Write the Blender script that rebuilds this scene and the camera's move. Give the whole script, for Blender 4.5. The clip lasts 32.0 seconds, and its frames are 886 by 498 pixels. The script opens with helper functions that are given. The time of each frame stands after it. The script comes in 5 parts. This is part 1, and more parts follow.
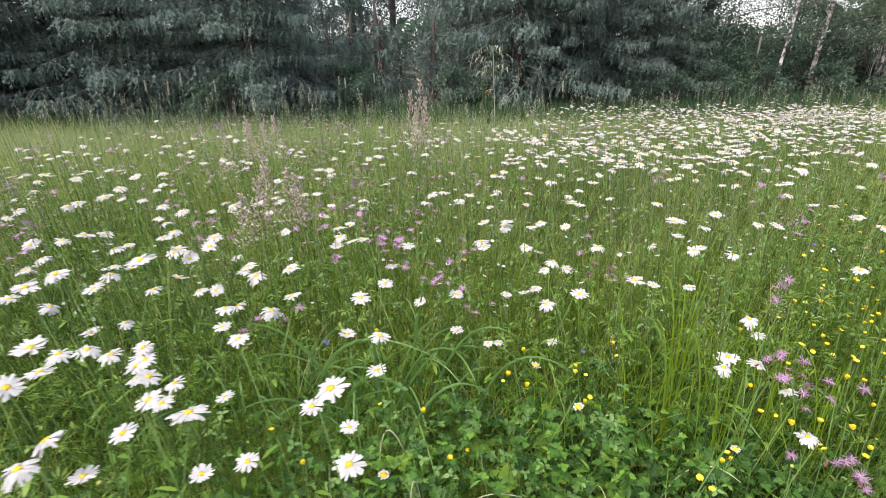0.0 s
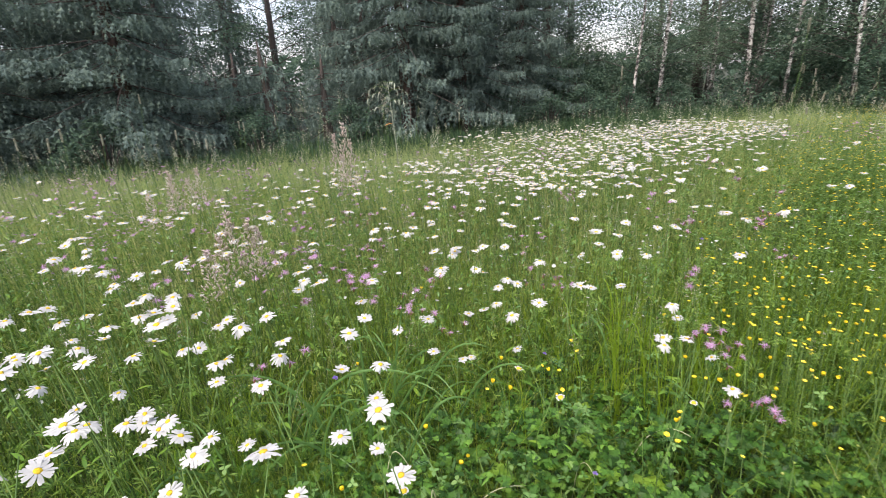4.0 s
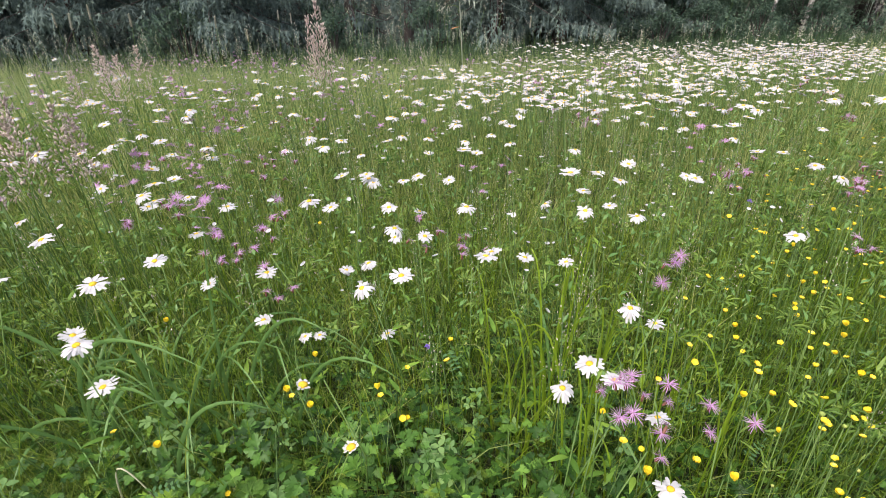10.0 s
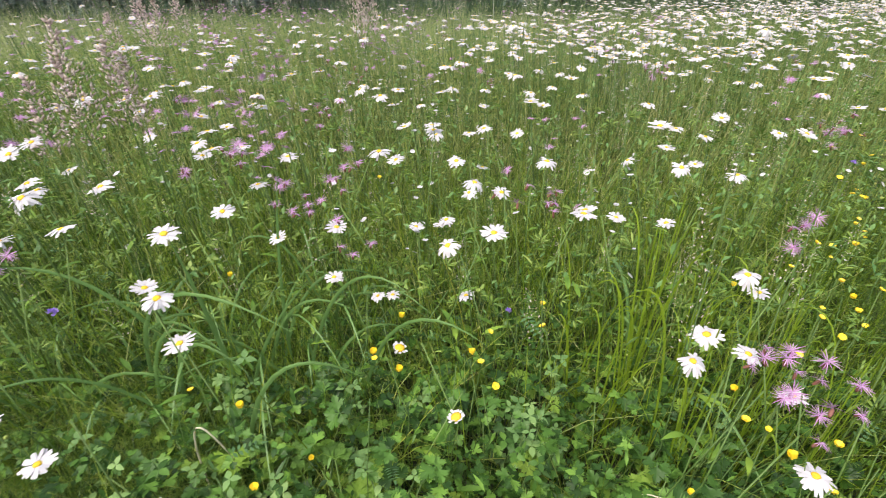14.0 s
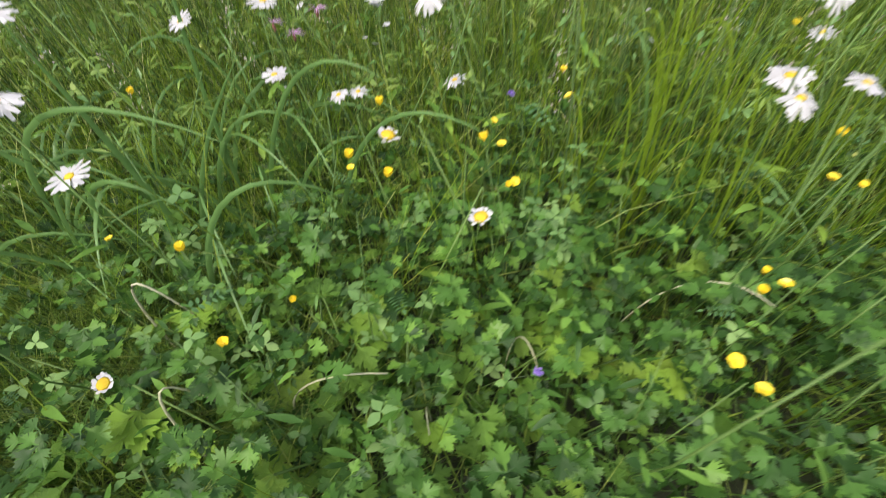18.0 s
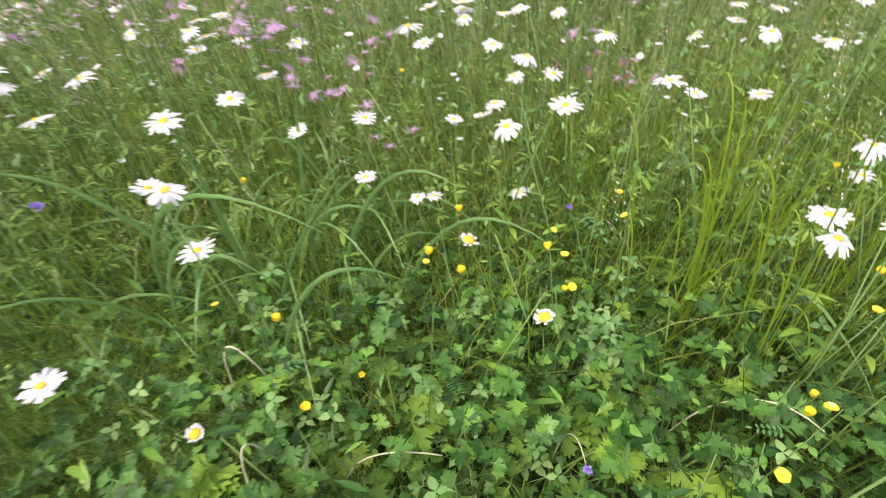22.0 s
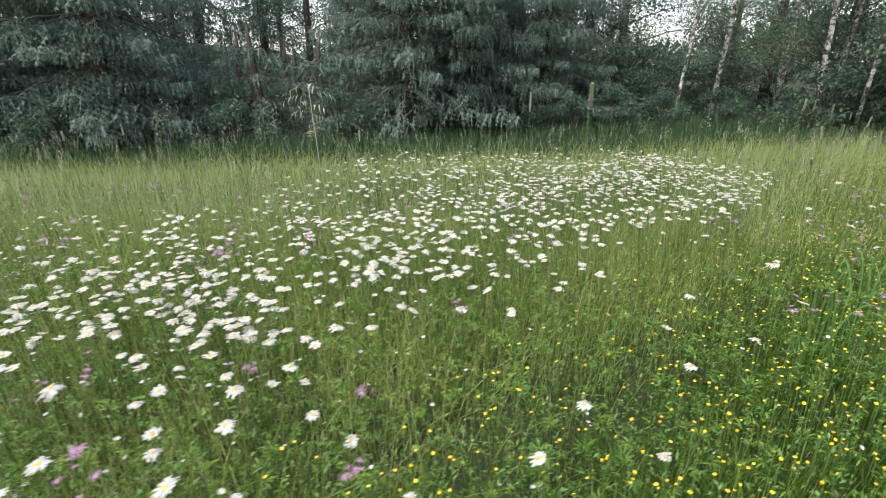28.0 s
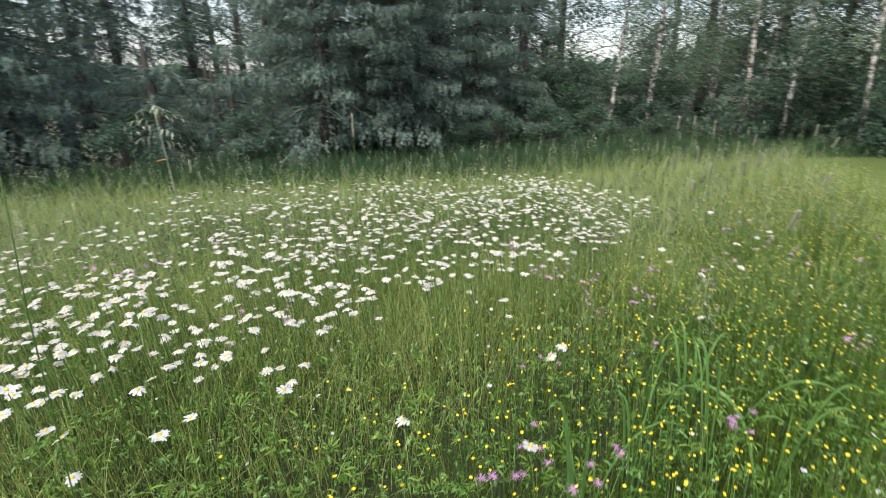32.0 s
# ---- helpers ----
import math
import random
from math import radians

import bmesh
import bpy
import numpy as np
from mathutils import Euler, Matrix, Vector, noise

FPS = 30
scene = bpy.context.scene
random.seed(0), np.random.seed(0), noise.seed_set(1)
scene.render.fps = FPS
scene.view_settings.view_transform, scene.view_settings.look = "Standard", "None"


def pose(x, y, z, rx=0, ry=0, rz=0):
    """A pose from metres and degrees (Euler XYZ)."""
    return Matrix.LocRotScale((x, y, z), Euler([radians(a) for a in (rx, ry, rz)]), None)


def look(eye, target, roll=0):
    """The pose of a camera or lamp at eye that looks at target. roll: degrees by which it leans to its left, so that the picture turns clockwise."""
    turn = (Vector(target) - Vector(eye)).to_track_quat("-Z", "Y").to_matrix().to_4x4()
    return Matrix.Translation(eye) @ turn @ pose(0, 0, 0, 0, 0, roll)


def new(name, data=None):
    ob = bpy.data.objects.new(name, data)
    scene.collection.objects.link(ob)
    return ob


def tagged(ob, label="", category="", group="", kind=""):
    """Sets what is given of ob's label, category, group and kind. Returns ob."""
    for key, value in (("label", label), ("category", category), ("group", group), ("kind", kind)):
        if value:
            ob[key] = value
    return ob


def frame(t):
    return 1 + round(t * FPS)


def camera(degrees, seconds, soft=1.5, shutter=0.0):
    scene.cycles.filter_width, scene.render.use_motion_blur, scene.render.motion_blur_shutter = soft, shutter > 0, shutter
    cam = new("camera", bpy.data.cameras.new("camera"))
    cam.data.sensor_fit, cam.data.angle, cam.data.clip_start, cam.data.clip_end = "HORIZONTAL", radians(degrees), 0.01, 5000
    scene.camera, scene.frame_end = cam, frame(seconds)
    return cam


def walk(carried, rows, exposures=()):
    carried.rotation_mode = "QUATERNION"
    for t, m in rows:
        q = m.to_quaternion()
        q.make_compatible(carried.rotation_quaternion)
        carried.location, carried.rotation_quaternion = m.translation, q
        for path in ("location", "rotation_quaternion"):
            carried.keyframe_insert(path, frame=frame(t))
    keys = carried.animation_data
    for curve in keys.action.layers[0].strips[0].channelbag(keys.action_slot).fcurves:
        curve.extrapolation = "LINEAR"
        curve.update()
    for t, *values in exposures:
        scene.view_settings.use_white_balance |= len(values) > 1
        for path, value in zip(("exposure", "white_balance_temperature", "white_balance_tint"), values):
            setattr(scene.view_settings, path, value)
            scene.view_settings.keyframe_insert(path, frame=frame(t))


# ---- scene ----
cam = camera(84.8, 32.0, soft=0.7, shutter=0.42)
PATH = [
    (0, (0.0664, 0.0070, 0.8930), (-0.0651, 1.8565, 0.1433), -0.39),
    (0.5, (0.0084, -0.0635, 0.9242), (-0.1228, 1.7948, 0.1966), -0.40),
    (1, (-0.0365, -0.0424, 0.9201), (-0.0346, 1.8211, 0.1941), -4.46),
    (1.5, (-0.0315, -0.0414, 0.9203), (0.1689, 1.8064, 0.1818), -3.85),
    (2, (-0.0507, -0.0786, 0.9282), (0.4283, 1.7228, 0.2030), -3.04),
    (2.5, (-0.0861, -0.1267, 0.9384), (0.4474, 1.6790, 0.2640), -4.39),
    (3, (-0.0949, -0.1267, 0.9341), (0.3936, 1.6901, 0.2555), -3.56),
    (3.5, (-0.0890, -0.1077, 0.9376), (0.2641, 1.7450, 0.2721), -3.67),
    (4, (-0.0730, -0.0877, 0.9383), (0.1875, 1.7854, 0.2874), -3.02),
    (4.5, (-0.0536, -0.0625, 0.9233), (0.0754, 1.8192, 0.2582), -3.84),
    (6.5, (0.0989, -0.1332, 0.9751), (0.1989, 1.7383, 0.2768), -3.82),
    (7, (0.1973, -0.0595, 0.9322), (0.1643, 1.8246, 0.2622), -1.37),
    (7.5, (0.2489, 0.0288, 0.9131), (0.3958, 1.8982, 0.2176), -1.54),
    (8, (0.2428, 0.1012, 0.8839), (0.4671, 1.9595, 0.1794), -1.08),
    (8.5, (0.2705, 0.1665, 0.8626), (0.2823, 2.0040, 0.0731), -0.83),
    (9, (0.3333, 0.2359, 0.8376), (0.1915, 2.0473, 0.0016), 0.35),
    (9.5, (0.3619, 0.2711, 0.8209), (0.2870, 2.0577, -0.0749), -0.64),
    (10, (0.3592, 0.2783, 0.8100), (0.2674, 2.0449, -0.1231), -0.41),
    (10.5, (0.3232, 0.2853, 0.8099), (0.2631, 2.0249, -0.1751), -0.59),
    (11, (0.3017, 0.3155, 0.7947), (0.3936, 2.0355, -0.2218), 0.36),
    (11.5, (0.3088, 0.3275, 0.7911), (0.4265, 2.0328, -0.2474), 0.36),
    (12, (0.3220, 0.3187, 0.7833), (0.4323, 2.0114, -0.2761), 1.28),
    (12.5, (0.3251, 0.3117, 0.7823), (0.4289, 1.9934, -0.2952), 0.90),
    (13, (0.3021, 0.3197, 0.7797), (0.3780, 2.0036, -0.2968), 1.51),
    (13.5, (0.2702, 0.3277, 0.7768), (0.2365, 2.0223, -0.2849), 0.56),
    (15.5, (0.2406, 0.2709, 0.7621), (-0.0715, 1.9221, -0.3223), 1.09),
    (16, (0.2757, 0.2879, 0.7624), (0.1748, 1.9629, -0.3258), 1.52),
    (16.5, (0.3066, 0.3009, 0.7656), (0.3876, 1.9812, -0.3161), 1.31),
    (17, (0.3138, 0.3130, 0.7590), (0.5154, 1.9263, -0.4057), 2.00),
    (17.5, (0.2633, 0.3446, 0.7108), (0.3575, 1.8798, -0.5676), -0.20),
    (18, (0.2058, 0.3998, 0.6287), (0.2142, 1.6740, -0.9128), -3.54),
    (18.5, (0.1653, 0.4534, 0.5812), (0.1076, 1.6508, -1.0198), -7.39),
    (19, (0.1463, 0.4849, 0.5480), (0.0880, 1.7079, -1.0334), -6.15),
    (19.5, (0.1454, 0.4849, 0.5450), (0.1374, 1.7357, -1.0156), -2.56),
    (20, (0.1699, 0.4767, 0.5616), (0.1776, 1.7394, -0.9893), -2.01),
    (20.5, (0.2056, 0.4766, 0.5718), (0.3471, 1.7810, -0.9377), 0.45),
    (21, (0.2060, 0.4613, 0.5926), (0.3065, 1.8362, -0.8564), -2.14),
    (21.5, (0.2007, 0.4277, 0.6310), (0.2445, 1.9213, -0.6985), -2.49),
    (22, (0.1784, 0.3641, 0.6724), (0.0435, 1.8979, -0.6041), -2.16),
    (22.5, (0.1735, 0.2903, 0.7332), (-0.1475, 1.9361, -0.3569), -1.60),
    (23, (0.1891, 0.2237, 0.7788), (-0.3414, 1.9197, -0.1388), -3.69),
    (23.5, (0.1563, 0.1703, 0.8031), (-0.3010, 1.8886, -0.1126), -5.21),
    (24, (0.1028, 0.1090, 0.8185), (0.0904, 1.8906, -0.0903), -3.36),
    (24.5, (0.2156, 0.1075, 0.8601), (0.3651, 1.9153, 0.0177), -1.58),
    (25, (0.4582, 0.1618, 0.8445), (0.5105, 2.0184, 0.1026), 2.42),
    (25.5, (0.6506, 0.2097, 0.9302), (1.0290, 2.0420, 0.2233), 2.22),
    (27.5, (1.424, 0.728, 1.187), (1.574, 2.588, 0.468), -1.2),
    (28, (1.643, 0.84, 1.184), (1.661, 2.707, 0.467), 0.1),
    (28.5, (1.821, 0.945, 1.185), (1.959, 2.817, 0.495), -1.1),
    (29, (1.911, 1.081, 1.155), (1.992, 2.934, 0.406), -0.6),
    (29.5, (2.009, 1.183, 1.129), (2.062, 3.028, 0.359), 0.1),
    (30, (2.18, 1.26, 1.142), (2.034, 3.116, 0.412), 1.2),
    (30.5, (2.252, 1.302, 1.153), (2.297, 3.178, 0.462), 0.6),
    (31, (2.252, 1.326, 1.155), (2.44, 3.183, 0.436), -0.5),
    (31.5, (2.358, 1.374, 1.153), (2.719, 3.211, 0.449), -1.5),
    (32, (2.568, 1.43, 1.172), (2.714, 3.313, 0.514), -0.6),
]
walk(cam, [(t, look(eye, target, roll)) for t, eye, target, roll in PATH],
     [(0, 0.80, 6600, 18), (7, 0.78, 6600, 16), (10, 0.80, 6600, 20), (13, 0.85, 6600, 22), (17, 0.80, 6600, 19), (18.4, 0.74, 6600, 17), (20, 0.92, 6600, 18), (21, 1.06, 6600, 21),
      (22, 1.06, 6600, 21), (23.2, 0.92, 6600, 20), (24.3, 0.78, 6600, 15), (27, 0.76, 6600, 11), (32, 0.76, 6600, 9)])

# ---- light ----
world = bpy.data.worlds.new("world")
scene.world = world
world.use_nodes = True
sky = world.node_tree.nodes.new("ShaderNodeTexSky")
sky.sky_type = 'NISHITA'
sky.sun_disc = False
sky.sun_elevation = radians(52)
sky.sun_rotation = radians(222)
sky.air_density = 1.0
sky.dust_density = 3.0
back = world.node_tree.nodes["Background"]
# thin high cloud whitens the whole sky
veil = world.node_tree.nodes.new("ShaderNodeMixRGB")
veil.inputs[0].default_value = 0.3
veil.inputs[2].default_value = (6.0, 6.0, 6.3, 1)
world.node_tree.links.new(sky.outputs[0], veil.inputs[1])
world.node_tree.links.new(veil.outputs[0], back.inputs[0])
back.inputs[1].default_value = 0.185

sun = new("sun", bpy.data.lights.new("sun", 'SUN'))
sun.data.energy = 2.4
sun.data.angle = radians(20)
sun.data.color = (1.0, 0.95, 0.86)
sun.matrix_world = look((-6, -6, 16), (0, 0, 0))

rng = np.random.default_rng(11)


# ---- materials ----
def nodes_of(name):
    m = bpy.data.materials.new(name)
    m.use_nodes = True
    t = m.node_tree
    return m, t, t.nodes, t.nodes["Principled BSDF"]


def node(t, kind, **inputs):
    n = t.nodes.new(kind)
    for k, v in inputs.items():
        n.inputs[k.replace("_", " ")].default_value = v
    return n


def ramp_of(t, stops):
    r = t.nodes.new("ShaderNodeValToRGB")
    while len(r.color_ramp.elements) < len(stops):
        r.color_ramp.elements.new(0.5)
    for e, (p, c) in zip(r.color_ramp.elements, stops):
        e.position, e.color = p, (*c, 1)
    return r


def leafy(name, stops, rough=0.55, through_light=0.35, grain=60.0, island=True, relief=0.15, spec=0.3):
    """A living leaf, blade or petal: a hue for each piece, finer mottling over it, and light that shines through."""
    m, t, n, p = nodes_of(name)
    hue = ramp_of(t, stops)
    if island:
        source = t.nodes.new("ShaderNodeNewGeometry").outputs["Random Per Island"]
    else:
        source = t.nodes.new("ShaderNodeObjectInfo").outputs["Random"]
    co = t.nodes.new("ShaderNodeTexCoord").outputs["Object"]
    fine = node(t, "ShaderNodeTexNoise", Scale=grain, Detail=3.0)
    wide = node(t, "ShaderNodeTexNoise", Scale=1.3, Detail=2.0)
    t.links.new(co, fine.inputs["Vector"])
    t.links.new(co, wide.inputs["Vector"])
    add = node(t, "ShaderNodeMath")
    add.operation = 'MULTIPLY_ADD'
    add.inputs[1].default_value = 0.7
    half = node(t, "ShaderNodeMath")
    half.operation = 'MULTIPLY_ADD'
    half.inputs[1].default_value = 0.45
    half.inputs[2].default_value = -0.1
    t.links.new(wide.outputs[0], half.inputs[0])
    t.links.new(source, add.inputs[0])
    t.links.new(half.outputs[0], add.inputs[2])
    t.links.new(add.outputs[0], hue.inputs[0])
    mix = t.nodes.new("ShaderNodeMixRGB")
    mix.blend_type = 'MULTIPLY'
    mix.inputs[0].default_value = 0.5
    tone = ramp_of(t, [(0.3, (0.62, 0.62, 0.62)), (0.7, (1.0, 1.0, 1.0))])
    t.links.new(fine.outputs[0], tone.inputs[0])
    t.links.new(hue.outputs[0], mix.inputs[1])
    t.links.new(tone.outputs[0], mix.inputs[2])
    t.links.new(mix.outputs[0], p.inputs["Base Color"])
    p.inputs["Roughness"].default_value = rough
    p.inputs["Specular IOR Level"].default_value = spec
    bump = node(t, "ShaderNodeBump", Strength=relief, Distance=0.002)
    t.links.new(fine.outputs[0], bump.inputs["Height"])
    t.links.new(bump.outputs[0], p.inputs["Normal"])
    if through_light:
        tr = t.nodes.new("ShaderNodeBsdfTranslucent")
        t.links.new(mix.outputs[0], tr.inputs[0])
        ms = t.nodes.new("ShaderNodeMixShader")
        ms.inputs[0].default_value = through_light
        out = t.nodes["Material Output"]
        t.links.new(p.outputs[0], ms.inputs[1])
        t.links.new(tr.outputs[0], ms.inputs[2])
        t.links.new(ms.outputs[0], out.inputs[0])
    return m


def rough_stuff(name, stops, scale, rough=0.9, relief=0.6, distance=0.02, stretch=(1, 1, 1), fine=6.0):
    """Soil, bark and stone: two scales of noise for colour and relief."""
    m, t, n, p = nodes_of(name)
    co = t.nodes.new("ShaderNodeTexCoord")
    mp = t.nodes.new("ShaderNodeMapping")
    mp.inputs["Scale"].default_value = stretch
    t.links.new(co.outputs["Object"], mp.inputs[0])
    a = node(t, "ShaderNodeTexNoise", Scale=scale, Detail=6.0, Roughness=0.65)
    b = node(t, "ShaderNodeTexNoise", Scale=scale * fine, Detail=4.0)
    t.links.new(mp.outputs[0], a.inputs["Vector"])
    t.links.new(mp.outputs[0], b.inputs["Vector"])
    mixed = node(t, "ShaderNodeMath")
    mixed.operation = 'MULTIPLY_ADD'
    mixed.inputs[1].default_value = 0.4
    t.links.new(b.outputs[0], mixed.inputs[0])
    low = node(t, "ShaderNodeMath")
    low.operation = 'MULTIPLY'
    low.inputs[1].default_value = 0.6
    t.links.new(a.outputs[0], low.inputs[0])
    t.links.new(low.outputs[0], mixed.inputs[2])
    r = ramp_of(t, stops)
    t.links.new(mixed.outputs[0], r.inputs[0])
    t.links.new(r.outputs[0], p.inputs["Base Color"])
    p.inputs["Roughness"].default_value = rough
    bump = node(t, "ShaderNodeBump", Strength=relief, Distance=distance)
    t.links.new(mixed.outputs[0], bump.inputs["Height"])
    t.links.new(bump.outputs[0], p.inputs["Normal"])
    return m


GRASS = leafy("grass_blade", [(0.05, (0.022, 0.07, 0.010)), (0.35, (0.085, 0.19, 0.022)), (0.65, (0.24, 0.37, 0.045)), (0.95, (0.48, 0.54, 0.13))], 0.4, 0.45, spec=0.5)
# mid-distance grass: brightness of the haze is mixed into its colour
GRASS_MID_HAZE = leafy("grass_mid_haze", [(0.05, (0.12, 0.18, 0.05)), (0.4, (0.29, 0.375, 0.105)), (0.7, (0.47, 0.53, 0.17)), (0.95, (0.74, 0.71, 0.37))], 0.5, 0.45, spec=0.4)
GRASS_GOLD = leafy("grass_sunny", [(0.05, (0.018, 0.06, 0.003)), (0.45, (0.075, 0.155, 0.008)), (0.8, (0.19, 0.275, 0.018)), (0.97, (0.44, 0.38, 0.06))], 0.45, 0.42, spec=0.4)
# far grass, paled further in its colour to suggest haze over the meadow
GRASS_FAR_HAZE = leafy("grass_far_haze", [(0.0, (0.23, 0.33, 0.10)), (0.5, (0.35, 0.44, 0.16)), (1.0, (0.52, 0.56, 0.29))], 0.6, 0.45)
GRASS_BRIGHT = leafy("grass_bright", [(0.0, (0.14, 0.28, 0.015)), (0.6, (0.28, 0.42, 0.03)), (1.0, (0.50, 0.52, 0.10))], 0.4, 0.5, 30)
WEED_LEAF = leafy("weed_leaf", [(0.0, (0.28, 0.33, 0.24)), (1.0, (0.46, 0.50, 0.40))], 0.5, 0.3, 30)
GRASS_BROAD = leafy("grass_broad", [(0.0, (0.055, 0.16, 0.035)), (1.0, (0.20, 0.35, 0.10))], 0.38, 0.3, 25)
# undergrowth green with the dimness under the trees put into its colour
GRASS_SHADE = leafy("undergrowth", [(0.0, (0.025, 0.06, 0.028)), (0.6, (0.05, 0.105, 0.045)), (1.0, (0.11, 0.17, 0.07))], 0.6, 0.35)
LAWN = leafy("lawn_blade", [(0.0, (0.05, 0.09, 0.012)), (0.5, (0.085, 0.13, 0.02)), (1.0, (0.15, 0.18, 0.035))], 0.6, 0.4)
# low leaves: shading of the crowded ground layer is painted into these greens
LEAF_SHADE = leafy("herb_leaf_shade", [(0.0, (0.010, 0.035, 0.006)), (0.4, (0.034, 0.10, 0.014)), (0.75, (0.085, 0.21, 0.03)), (1.0, (0.21, 0.40, 0.055))], 0.5, 0.32, 90, relief=0.4)
LEAF_STEM = leafy("stem_leaf", [(0.0, (0.045, 0.11, 0.015)), (0.45, (0.12, 0.23, 0.035)), (0.8, (0.24, 0.37, 0.07)), (1.0, (0.40, 0.52, 0.13))], 0.5, 0.4, 90)
LEAF_BLUE = leafy("bluish_leaf", [(0.0, (0.05, 0.14, 0.05)), (1.0, (0.13, 0.27, 0.09))], 0.5, 0.3, 90)
LEAF_ONE = leafy("herb_leaf_single", [(0.0, (0.06, 0.15, 0.018)), (0.5, (0.13, 0.27, 0.032)), (1.0, (0.28, 0.43, 0.05))], 0.42, 0.32, 70, island=False, relief=0.5)
LEAF_LIGHT = leafy("light_leaf", [(0.0, (0.16, 0.33, 0.03)), (1.0, (0.28, 0.46, 0.05))], 0.45, 0.35, 70, island=False, relief=0.5)
LEAF_PALE = leafy("trefoil_leaf", [(0.0, (0.10, 0.22, 0.06)), (0.5, (0.17, 0.32, 0.09)), (1.0, (0.27, 0.42, 0.13))], 0.6, 0.3, 80, island=False)
STEM = leafy("stem", [(0.0, (0.055, 0.12, 0.025)), (1.0, (0.14, 0.24, 0.05))], 0.55, 0.15, island=False)
STEM_MASS = leafy("stem_mass", [(0.0, (0.05, 0.11, 0.025)), (1.0, (0.14, 0.23, 0.05))], 0.55, 0.2)
PETAL = leafy("white_petal", [(0.0, (0.52, 0.53, 0.52)), (1.0, (0.66, 0.66, 0.65))], 0.55, 0.3, 120, relief=0.08)
DISC = leafy("yellow_disc", [(0.0, (0.82, 0.53, 0.03)), (1.0, (0.90, 0.68, 0.07))], 0.8, 0.2, 500, relief=0.5, spec=0.1)
YELLOW = leafy("yellow_petal", [(0.0, (0.85, 0.60, 0.015)), (1.0, (0.90, 0.75, 0.04))], 0.4, 0.2, 80, relief=0.05, spec=0.6)
PINK = leafy("pink_petal", [(0.0, (0.36, 0.16, 0.33)), (0.5, (0.47, 0.26, 0.44)), (1.0, (0.62, 0.44, 0.60))], 0.6, 0.3, 80)
MAROON = leafy("calyx", [(0.0, (0.16, 0.06, 0.05)), (1.0, (0.26, 0.13, 0.08))], 0.6, 0.1)
VIOLET = leafy("violet_petal", [(0.0, (0.26, 0.17, 0.56)), (1.0, (0.45, 0.34, 0.72))], 0.6, 0.3)
SEED = leafy("seed_head", [(0.0, (0.56, 0.46, 0.43)), (0.5, (0.70, 0.60, 0.54)), (1.0, (0.82, 0.76, 0.66))], 0.8, 0.5)
SEED_PALE = leafy("pale_seed_head", [(0.0, (0.44, 0.45, 0.33)), (1.0, (0.70, 0.68, 0.55))], 0.8, 0.4)
BUD = leafy("green_bud", [(0.0, (0.25, 0.36, 0.07)), (1.0, (0.48, 0.50, 0.14))], 0.6, 0.15)
# needles blued and lightened in colour to imitate the hazy veil over the wood
NEEDLE_HAZE = leafy("spruce_needles_haze", [(0.0, (0.095, 0.14, 0.13)), (0.45, (0.15, 0.21, 0.185)), (0.8, (0.205, 0.28, 0.22)), (1.0, (0.31, 0.36, 0.24))], 0.7, 0.3, 20, spec=0.08)
# both leaf greens are greyed and raised for the same painted haze
FOLIAGE_HAZE = leafy("broad_foliage_haze", [(0.0, (0.05, 0.10, 0.07)), (0.5, (0.10, 0.165, 0.115)), (0.85, (0.15, 0.23, 0.145)), (1.0, (0.23, 0.31, 0.19))], 0.6, 0.4, 15, spec=0.12)
BIRCH_LEAF_HAZE = leafy("birch_foliage_haze", [(0.0, (0.09, 0.15, 0.10)), (0.5, (0.16, 0.24, 0.16)), (1.0, (0.31, 0.38, 0.26))], 0.6, 0.4, 15, spec=0.12)
DRY = leafy("dry_leaf", [(0.0, (0.50, 0.22, 0.08)), (1.0, (0.66, 0.30, 0.10))], 0.7, 0.3)
# soil darkened so the gaps between plants read as deep shade
SOIL = rough_stuff("meadow_soil", [(0.25, (0.012, 0.016, 0.008)), (0.5, (0.025, 0.034, 0.013)), (0.75, (0.05, 0.065, 0.02))], 3.0, 1.0, 1.0, 0.05)
BARK = rough_stuff("spruce_bark", [(0.2, (0.024, 0.021, 0.019)), (0.5, (0.055, 0.040, 0.032)), (0.8, (0.15, 0.09, 0.06))], 9.0, 0.95, 1.0, 0.03, (1, 1, 0.35))
BARK_DARK = rough_stuff("dark_bark", [(0.2, (0.035, 0.03, 0.028)), (0.8, (0.12, 0.10, 0.085))], 9.0, 0.95, 1.0, 0.03, (1, 1, 0.3))
TURF = rough_stuff("mown_turf", [(0.25, (0.04, 0.07, 0.010)), (0.5, (0.07, 0.105, 0.016)), (0.75, (0.11, 0.14, 0.024))], 4.0, 0.9, 0.8, 0.03)
LOG = rough_stuff("weathered_log", [(0.2, (0.16, 0.145, 0.125)), (0.8, (0.42, 0.39, 0.35))], 7.0, 0.9, 0.7, 0.02, (0.3, 1, 1))
STRAW = leafy("dry_straw", [(0.0, (0.42, 0.44, 0.24)), (1.0, (0.66, 0.64, 0.44))], 0.6, 0.2, 60, island=False)


